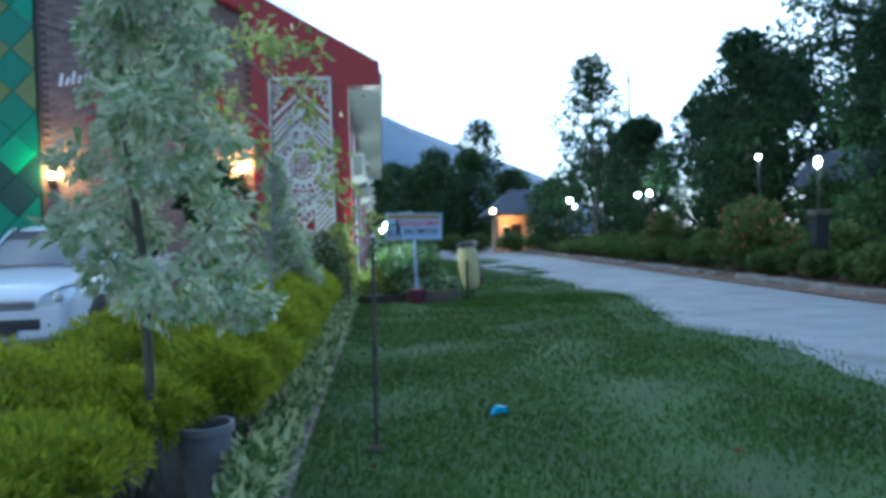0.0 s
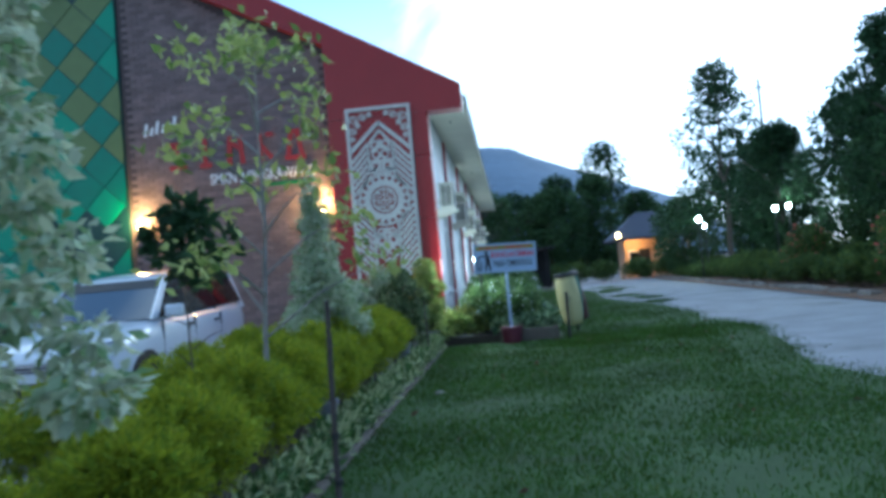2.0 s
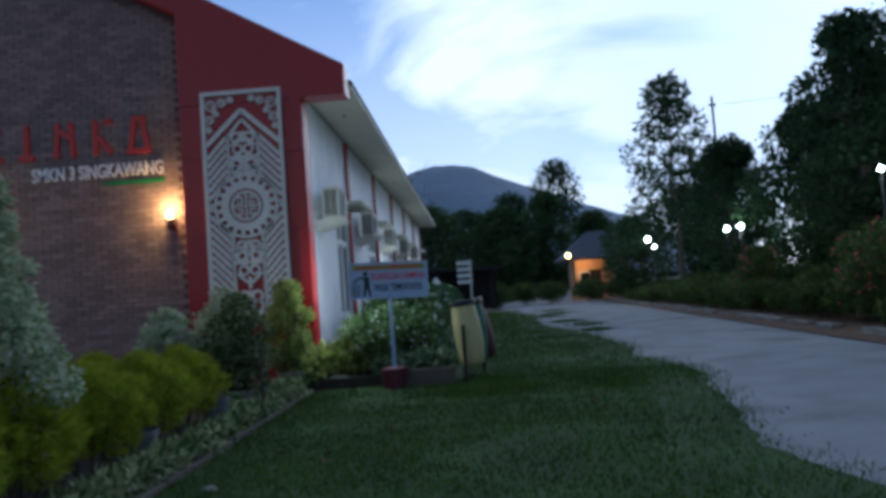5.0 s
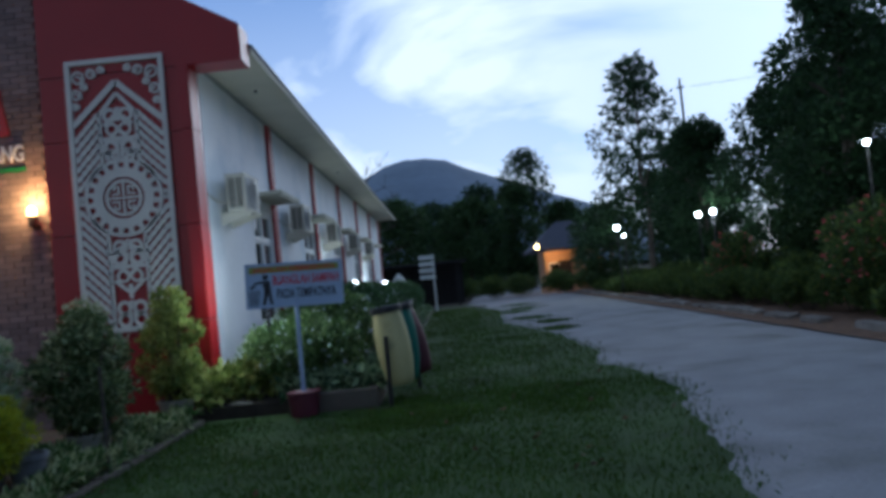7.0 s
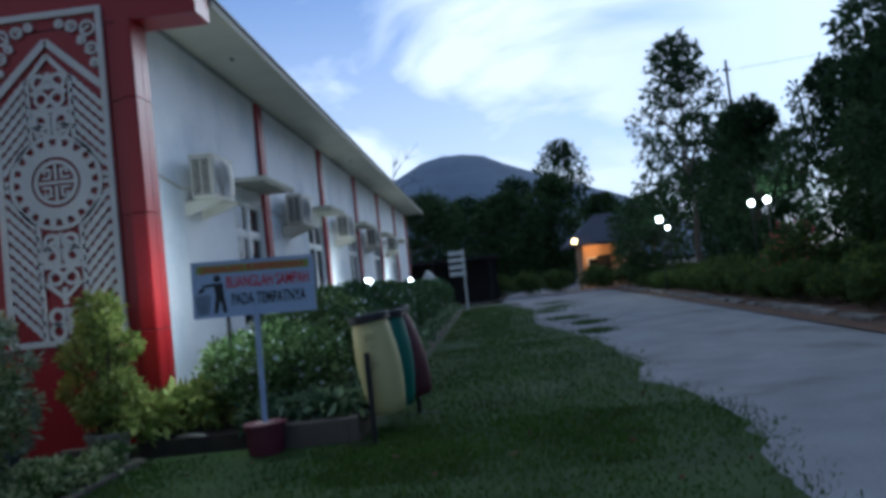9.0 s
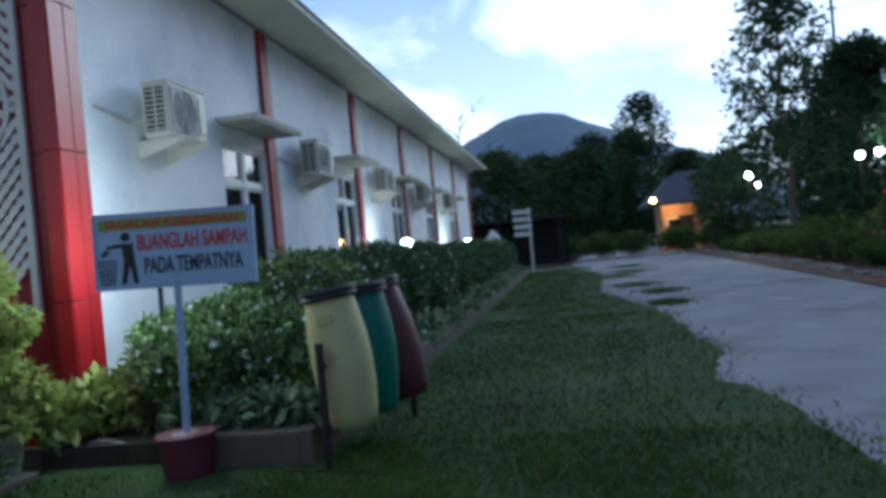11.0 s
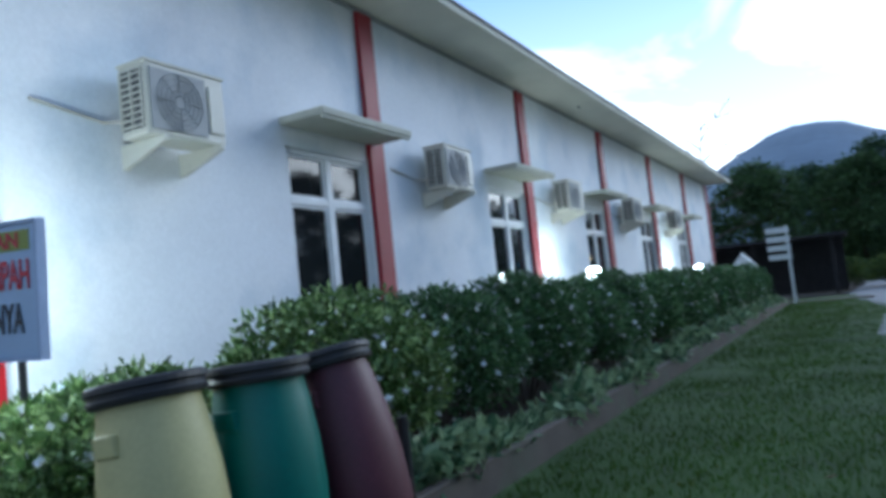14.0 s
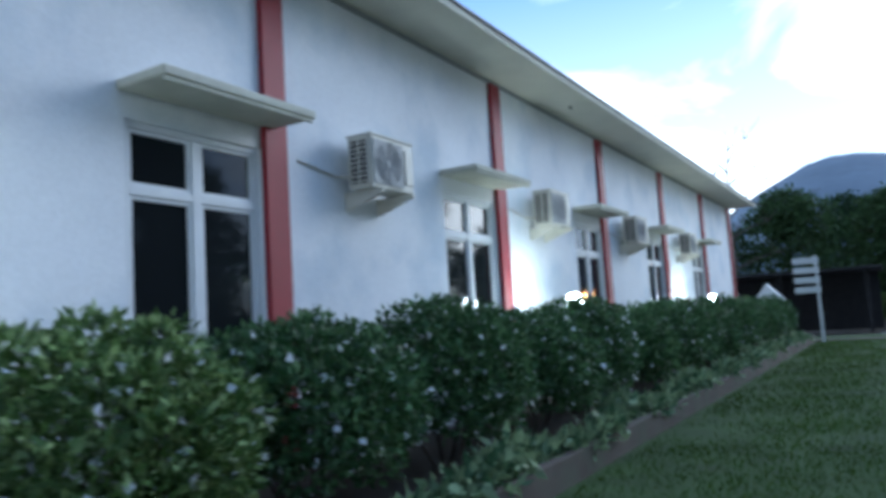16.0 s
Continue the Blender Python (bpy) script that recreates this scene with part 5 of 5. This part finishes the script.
for s in (-1, 1):
    lo, hi = 0.80, 0.648
    for y0, y1, t0, t1, b0, b1 in ((-0.88, 0.04, -0.20, 0.04, 1.075, 1.10), (0.09, 0.90, 0.09, 0.90, 1.10, 1.13), (0.95, 1.90, 0.95, 1.74, 1.13, 1.165)):
        pts = [(s * lo, y0, b0), (s * lo, y1, b1), (s * hi, t1, 1.615), (s * hi, t0, 1.60)]
        part("side_window", slab4(pts if s > 0 else pts[::-1]), M_CARGLASS, car, "dark side glass")
    for y0, y1, t0, t1, mat in ((-1.06, -0.885, -0.36, -0.205, M_CAR), (0.045, 0.085, 0.045, 0.085, M_BLACK), (0.905, 0.945, 0.905, 0.945, M_BLACK), (1.905, 2.05, 1.745, 1.92, M_CAR)):
        pts = [(s * 0.804, y0, 1.06), (s * 0.804, y1, 1.06), (s * 0.652, t1, 1.61), (s * 0.652, t0, 1.575)]
        part("pillar", slab4(pts if s > 0 else pts[::-1], 0.03), mat, car)
    m = cube(-0.11, 0.11, -0.06, 0.07, -0.07, 0.08, 0.03)
    bmesh.ops.transform(m, matrix=pose(s * 0.95, -0.74, 1.13), verts=m.verts)
    part("mirror", m, M_CAR, car, "white door mirror")
    # swept headlight: wide at the wing, narrow towards the grille
    pts = [(s * 0.42, -2.085, 0.645), (s * 0.70, -2.03, 0.62), (s * 0.80, -1.90, 0.70), (s * 0.815, -1.72, 0.87), (s * 0.66, -1.93, 0.85), (s * 0.46, -2.06, 0.74)]
    m = bmesh.new()
    front = [m.verts.new(Vector(p) + Vector((s * 0.02, -0.03, 0.01))) for p in pts]
    back = [m.verts.new(Vector(p) + Vector((-s * 0.10, 0.14, -0.03))) for p in pts]
    m.faces.new(front)
    m.faces.new(back[::-1])
    for k in range(6):
        j = (k + 1) % 6
        m.faces.new((front[j], front[k], back[k], back[j]))
    bmesh.ops.recalc_face_normals(m, faces=m.faces)
    lens = part("headlight", m, M_LENS, car, "clear swept headlight")
    m = bmesh.new()
    lathe(m, [(0.05, 0.0), (0.06, 0.012), (0.035, 0.02)], 14, pose(s * 0.66, -2.06, 0.735, 80, 0, s * 25))
    part("reflector", m, M_CHROME, lens)
    m = bmesh.new()
    lathe(m, [(0.075, 0.0), (0.085, 0.03), (0.05, 0.035)], 16, pose(s * 0.62, -2.045, 0.42, 90, 0, s * 14))
    part("fog_lamp", m, M_BLACK, car)
    for y in (-0.12, 0.72):
        part("door_handle", cube(s * 0.855 - 0.02, s * 0.855 + 0.02, y, y + 0.17, 0.92, 0.95, 0.008), M_BLACK, car)
    for y in (-0.86, 0.07, 0.94):
        part("door_gap", cube(s * 0.845 - 0.012, s * 0.845 + 0.012, y - 0.004, y + 0.004, 0.42, 1.03), M_BLACK, car)
    for y in (-1.30, 1.37):
        m = bmesh.new()
        lathe(m, [(0.20, -0.10), (0.30, -0.10), (0.315, -0.06), (0.315, 0.06), (0.30, 0.10), (0.20, 0.10)], 28, pose(s * 0.775, y, 0.305, 0, 90, 0))
        w = part("wheel", m, M_TYRE, car, "black tyre")
        m = bmesh.new()
        lathe(m, [(0.05, 0.105), (0.19, 0.10), (0.205, 0.112), (0.205, -0.05)], 24, pose(s * 0.775, y, 0.305, 0, 90 * s, 0))
        part("rim", m, M_CHROME, w, "silver wheel rim")
        m = bmesh.new()
        lathe(m, [(0.385, -0.02), (0.385, 0.012)], 28, pose(s * 0.848, y, 0.325, 0, 90 * s, 0))
        part("wheel_arch", m, M_BLACK, car)
part("grille", cube(-0.40, 0.40, -2.115, -1.9, 0.60, 0.70, 0.015), M_BLACK, car)
for z in (0.63, 0.675):
    part("grille_bar", cube(-0.43, 0.43, -2.128, -2.10, z - 0.010, z + 0.010, 0.004), M_CHROME, car)
part("air_intake", cube(-0.47, 0.47, -2.112, -1.9, 0.36, 0.50, 0.03), M_BLACK, car)
part("number_plate", cube(-0.2, 0.2, -2.135, -2.113, 0.30, 0.40, 0.004), M_BLACK, car)
part("wiper", cube(-0.5, 0.3, -1.04, -1.01, 1.085, 1.10, 0.004), M_BLACK, car)

# ---- across the driveway ----
rng = random.Random(77)
k = 0
y = 9.0
while y < 50:
    a = far_edge(y)
    h = rng.uniform(0.55, 0.95)
    bush("roadside_shrub", a + 1.25 + rng.uniform(-0.15, 0.2), y, h, rng.uniform(0.6, 0.8), 0.10, M_SHRUB, 3200, "low mixed green shrub on the driveway verge", seed=200 + k, z=0.08, group="roadside shrubs", lobes=9)
    if k % 2 == 0:
        bush("roadside_shrub", a + 2.6 + rng.uniform(-0.2, 0.4), y + 0.6, h + 0.45, 0.95, 0.12, M_SHRUB, 2600, "taller loose green shrub behind the verge", seed=300 + k, z=0.08, group="roadside shrubs", lobes=9)
    y += 1.05 + 0.01 * y
    k += 1
bush("bougainvillea", 9.9, 18.8, 2.1, 1.0, 0.11, M_SHRUB, 4200, "tall loose shrub carrying coral pink flowers", seed=401, z=0.08, flowers=260, flower_mat=M_PINK, lobes=12, group="flowering shrubs")
bush("bougainvillea", 10.9, 27.5, 2.0, 1.0, 0.12, M_SHRUB, 3600, "tall loose shrub carrying coral pink flowers", seed=402, z=0.08, flowers=180, flower_mat=M_PINK, lobes=12, group="flowering shrubs")

for x, y, h, q in ((12.6, 17.6, 2.5, 403), (14.3, 19.0, 3.2, 404), (13.4, 21.0, 3.0, 405), (16.0, 20.5, 3.4, 406)):
    bush("verge_thicket", x, y, h, 1.25, 0.15, M_TREEB, 4200, "tall dark leafy thicket under the trees", seed=q, z=0.08, lobes=14, group="thickets under the trees")

TREES = [  # x, y, height, crown low, radius, leaf, material, count, trunk, lobes, shape
    (11.6, 22.5, 7.6, 2.4, 2.0, 0.17, M_TREE, 11000, 0.14, 22, "round"), (16.9, 24.5, 12.0, 2.8, 3.7, 0.24, M_TREE, 17000, 0.26, 30, "round"),
    (12.9, 17.2, 6.8, 2.6, 2.1, 0.17, M_TREE, 9000, 0.13, 20, "round"), (15.5, 16.0, 9.5, 2.0, 3.2, 0.22, M_TREE, 14000, 0.2, 26, "round"),
    (12.2, 41.0, 11.3, 2.0, 3.9, 0.26, M_TREE, 6500, 0.17, 30, "airy"), (13.0, 35.5, 7.0, 0.8, 2.4, 0.2, M_TREE, 12000, 0.13, 22, "round"),
    (14.4, 31.5, 7.2, 0.8, 2.7, 0.2, M_TREE, 13000, 0.15, 22, "round"), (13.9, 27.5, 6.2, 0.8, 2.3, 0.2, M_TREEB, 10000, 0.13, 20, "round"),
    (18.5, 33.0, 9.5, 1.0, 4.0, 0.26, M_TREE, 14000, 0.2, 24, "round"), (15.5, 44.0, 7.8, 0.8, 3.2, 0.26, M_TREE, 10000, 0.17, 22, "round"),
    (11.2, 47.0, 5.0, 0.6, 2.2, 0.2, M_TREEB, 7000, 0.1, 18, "round"), (21, 22, 11, 1, 4.5, 0.28, M_TREE, 13000, 0.22, 24, "round"), (19, 10.0, 9, 0.8, 4, 0.26, M_TREE, 10000, 0.2, 22, "round"),
    (14.0, 12.0, 6.5, 0.5, 2.4, 0.2, M_TREE, 9000, 0.12, 20, "round"), (20.5, 27.5, 8, 0.3, 3.2, 0.24, M_TREE, 9000, 0.12, 20, "round")]
for k, (x, y, h, low, r, leaf, mat, count, trunk, lobes, shape) in enumerate(TREES):
    tree("tree", x, y, h, low, r, leaf, mat, count, "broad dark leafy tree beyond the driveway" if shape == "round" else "tall airy tapering tree beyond the driveway", trunk, lobes, seed=500 + k, shape=shape, group="trees across the driveway")
FAR = [(10.6, 76, 13.4, 7.0, 3.2, 3200), (4.6, 70, 8.6, 1, 4.2, 9000), (-1.5, 68, 8.8, 1, 4.5, 9000), (-7, 66, 8.0, 1, 4.5, 7000), (9.0, 73, 9.8, 1, 4.0, 9000), (14.5, 80, 8.5, 1, 4.5, 8000), (1.5, 80, 9.5, 1, 5, 8000), (-14, 70, 8, 1, 5, 6000),
       (20, 66, 9, 1, 5, 7000), (6.5, 84, 11.5, 1, 4, 7000)]
for k, (x, y, h, low, r, count) in enumerate(FAR):
    tree("tree", x, y, h, low, r, 0.36, M_TREEB if k % 3 else M_TREE, count, "distant dark leafy tree at the end of the drive", 0.18, 22, seed=600 + k, group="distant trees")
# bare tree behind the roof
rng = random.Random(13)
th = thing("bare_tree", pose(-2.2, 50, 0), "bare branching treetop showing above the eave", "tree")
bm = bmesh.new()
tips = limbs(bm, (0, 0, 0), (0.3, 0, 8.3), 0.10, 12, 2.2, rng)
for t in tips:
    for q in range(4):
        tube(bm, t, t + Vector((rng.uniform(-0.6, 0.8), rng.uniform(-0.5, 0.5), rng.uniform(0.1, 0.9))), 0.018, 0.006, 4)
part("trunk", bm, M_BARK, th)
for x, y in ((6.8, 52.0), (9.2, 51.5), (11.0, 50.5), (5.2, 53.5), (3.6, 55), (2.2, 56), (0.6, 57)):
    bush("roadside_shrub", x, y, 1.5, 1.2, 0.16, M_SHRUB, 2600, "dark rounded shrub at the end of the drive", seed=int(700 + x * 10), group="end shrubs", lobes=10, z=0.0)

# small peach house with a hipped dark roof
hut = thing("house", pose(10.7, 57.0, 0), "small peach-walled house with dark hipped roof and lit porch", "house")
part("wall", cube(-1.5, 2.4, 0.0, 3.5, 0, 3.0), M_HUTWALL, hut, "peach plaster wall lit by the porch lamp")
bm = bmesh.new()
q = [bm.verts.new(v) for v in ((-2.5, -1.4, 2.95), (3.3, -1.4, 2.95), (3.3, 4.4, 2.95), (-2.5, 4.4, 2.95), (-0.3, 1.5, 4.9), (1.1, 1.5, 4.9))]
w_ = [bm.verts.new(v) for v in ((-2.5, -1.4, 2.8), (3.3, -1.4, 2.8), (3.3, 4.4, 2.8), (-2.5, 4.4, 2.8))]
for f in ((0, 1, 5, 4), (1, 2, 5), (2, 3, 4, 5), (3, 0, 4)):
    bm.faces.new([q[i] for i in f])
for i in range(4):
    bm.faces.new((q[i], w_[i], w_[(i + 1) % 4], q[(i + 1) % 4]))
bm.faces.new(w_[::-1])
bmesh.ops.recalc_face_normals(bm, faces=bm.faces)
part("roof", bm, M_HUTROOF, hut)
for x in (-1.9, 0.6, 2.9):
    part("porch_post", cube(x - 0.13, x + 0.13, -1.2, -0.94, 0, 2.8, 0.01), M_HUTWALL, hut)
d = part("door", cube(-0.6, 0.3, -0.05, -0.003, 0.05, 2.1, 0.008), M_DARKHOUSE, hut)
part("door_handle", cube(0.18, 0.24, -0.08, -0.05, 1.0, 1.1, 0.01), M_CHROME, d)
for x in (-1.25, 1.2):
    w = part("window", cube(x, x + 0.8, -0.05, -0.003, 0.95, 2.0, 0.008), M_FRAME, hut)
    part("pane", cube(x + 0.08, x + 0.72, -0.062, -0.051, 1.03, 1.92), M_GLASS, w)
part("roof_tank", cube(1.9, 2.9, -1.3, -0.6, 3.1, 3.45, 0.05), M_BLUE, hut, "blue plastic sheet on the roof edge")
lampb = bmesh.new()
bmesh.ops.create_icosphere(lampb, subdivisions=2, radius=0.16, matrix=pose(-2.1, -1.3, 2.9 + 0.25))
part("porch_lamp", lampb, M_WARMGLOW, hut, "glowing warm porch lamp", True)
lamp_point("porch_light", (9.7, 56.0, 2.5), 90, (1.0, 0.5, 0.16), 0.15)

# dark open shed beyond the white building
shed = thing("shed", pose(-2.0, 49.0, 0), "dark open shed beyond the building's end", "shed")
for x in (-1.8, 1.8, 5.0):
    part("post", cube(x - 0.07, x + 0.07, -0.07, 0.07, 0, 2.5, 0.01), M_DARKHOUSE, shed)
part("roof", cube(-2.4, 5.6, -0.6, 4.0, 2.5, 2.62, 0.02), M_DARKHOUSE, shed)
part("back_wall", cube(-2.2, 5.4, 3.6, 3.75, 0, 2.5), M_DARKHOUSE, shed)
tent = thing("canopy_tent", pose(-0.2, 45.0, 0), "small white pointed awning by the shed", "awning")
bm = bmesh.new()
prism(bm, [(-0.5, 1.45), (0.6, 1.45), (0.0, 2.1)], 0.6)
part("cover", bm, M_BLADE, tent)
for x in (-0.42, 0.48):
    part("post", cube(x - 0.03, x + 0.03, 0.1, 0.16, 0, 1.46, 0.004), M_BLADE, tent)


def garden_lamp(x, y, z, watts, size=0.13, tall=False):
    th = thing("garden_lamp", pose(x, y, 0), "white globe garden lamp glowing on a thin post", "garden lamp", "garden lamps")
    bm = bmesh.new()
    tube(bm, (0, 0, 0), (0, 0, z - size), 0.03, 0.025, 8)
    part("post", bm, M_BLACKMETAL, th)
    bm = bmesh.new()
    bmesh.ops.create_icosphere(bm, subdivisions=3, radius=size, matrix=pose(0, 0, z) @ Matrix.Diagonal((1, 1, 1.7 if tall else 1.0, 1)))
    part("globe", bm, M_WHITEGLOW, th, "glowing white globe", True)
    lamp_point("garden_light", (x - 0.25, y - 0.3, z), watts, (0.95, 1.0, 0.85), 0.14)


garden_lamp(9.95, 38.0, 3.0, 60, 0.11)
garden_lamp(10.6, 39.5, 2.7, 25, 0.07)
garden_lamp(12.1, 32.3, 2.95, 70, 0.095)
garden_lamp(11.3, 31.5, 2.85, 20, 0.09)
garden_lamp(10.95, 17.6, 2.85, 35, 0.075, True)
garden_lamp(10.9, 20.4, 3.3, 30, 0.06)

# dark low house among the trees, and a dark gate post
hs = thing("garden_house", pose(17.6, 22.6, 0), "dark low house with grey-blue roof among the trees", "house")
# The wall stands unlit; that darkness is painted as near-black colour.
part("wall", cube(-3.2, 3.2, -1.4, 1.4, 0, 2.6), M_DARKHOUSE, hs, "dark wall, its lack of light put into the colour")
bm = bmesh.new()
prism(bm, [(-3.8, 2.55), (3.8, 2.55), (2.6, 3.7), (-2.6, 3.7)], 3.4, pose(0, -1.7, 0))
part("roof", bm, material("grey_blue_roof", (0.07, 0.08, 0.11), 0.7, vary=0.15), hs)
part("door", cube(-0.5, 0.4, -1.45, -1.403, 0.02, 2.05, 0.008), M_BARK, hs)
gp = thing("gate_post", pose(9.75, 15.7, 0), "dark square post with a pale cap in the shrubs", "post")
part("shaft", cube(-0.15, 0.15, -0.15, 0.15, 0, 1.5, 0.01), M_DARKHOUSE, gp)
part("cap", cube(-0.18, 0.18, -0.18, 0.18, 1.5, 1.62, 0.02), M_CONCRETE, gp, "pale concrete cap")

# utility pole and wires beyond the trees
up = thing("utility_pole", pose(17.5, 50, 0), "thin utility pole with wires above the trees", "utility pole")
bm = bmesh.new()
tube(bm, (0, 0, 0), (0, 0, 12.2), 0.12, 0.08, 8)
part("pole", bm, M_BLACKMETAL, up)
part("crossarm", cube(-0.25, 0.25, -0.05, 0.05, 11.6, 11.7, 0.01), M_BLACKMETAL, up)
bm = bmesh.new()
wp = [(0.6 + 1.6 * k, -0.8 * k, 11.65 - 0.35 * math.sin(math.pi * k / 12)) for k in range(13)]
for a, b in zip(wp, wp[1:]):
    tube(bm, a, b, 0.012, 0.012, 4)
part("wire", bm, M_BLACKMETAL, up)

# wooded hill in the distance
bm = bmesh.new()
g = []
for j in range(24):
    y = 620 + j * 42
    row = []
    for i in range(90):
        x = -900 + i * 24
        cx = x / (y / 900) 
        prof = 150 * math.exp(-((cx + 10) / 170) ** 2) + 25 * math.exp(-((cx + 130) / 130) ** 2) + 45 * math.exp(-((cx - 190) / 90) ** 2) + 25 * math.exp(-((cx + 400) / 200) ** 2)
        fall = max(0.0, 1 - abs(y - 900) / 290)
        row.append(bm.verts.new((x, y, -3 + prof * fall ** 0.6 + (6 * noise.noise((x * 0.03, y * 0.03, 0)) + 3 * noise.noise((x * 0.09, y * 0.09, 4))) * fall)))
    g.append(row)
for j in range(23):
    for i in range(89):
        bm.faces.new((g[j][i], g[j][i + 1], g[j + 1][i + 1], g[j + 1][i]))
tagged(part("backdrop_hill", bm, M_HILL, smooth=True), "wooded hill beyond the trees, distance haze painted blue", "hill", kind="structure")

# ---- bricks of the gable, last ----
brick_me = cube(-0.112, 0.112, -0.018, 0.006, -0.034, 0.034, 0.004)
first = part("brick", brick_me, M_BRICK, wall_front)
count = 0
rest = []
for j in range(108):
    z = 0.04 + j * 0.078
    for i in range(19):
        x = -2.66 - i * 0.235 - (0.117 if j % 2 else 0)
        if x - 0.115 < -6.73 or z > band_low(min(x + 0.12, -2.5)) - 0.06:
            continue
        if 15 <= j < 56 and i < 8 and count < 299:
            ob = new("brick", first.data)
            ob.parent = wall_front
            ob.location = (x, FY + 0.014 + 0.004 * ((i * 5 + j * 3) % 4) / 3, z)
            count += 1
        else:
            rest.append((x, z, 0.004 * ((i * 5 + j * 3) % 4) / 3))
first.location = (-6.62, FY + 0.016, 0.04)
vs, fs = [], []
for x, z, o in rest:
    if x < -6.5 and z < 0.08:
        continue
    n = len(vs)
    yf = FY - 0.004 + o
    vs += [(x - 0.112, yf, z - 0.034), (x + 0.112, yf, z - 0.034), (x + 0.112, yf, z + 0.034), (x - 0.112, yf, z + 0.034),
           (x - 0.115, FY + 0.022, z - 0.037), (x + 0.115, FY + 0.022, z - 0.037), (x + 0.115, FY + 0.022, z + 0.037), (x - 0.115, FY + 0.022, z + 0.037)]
    fs += [(n, n + 1, n + 2, n + 3), (n + 4, n + 5, n + 1, n), (n + 5, n + 6, n + 2, n + 1), (n + 6, n + 7, n + 3, n + 2), (n + 7, n + 4, n, n + 3)]
me = bpy.data.meshes.new("bricks")
me.from_pydata(vs, [], fs)
me.materials.append(M_BRICKS)
ob = new("bricks", me)
ob.parent = wall_front
tagged(ob, kind="stuff")
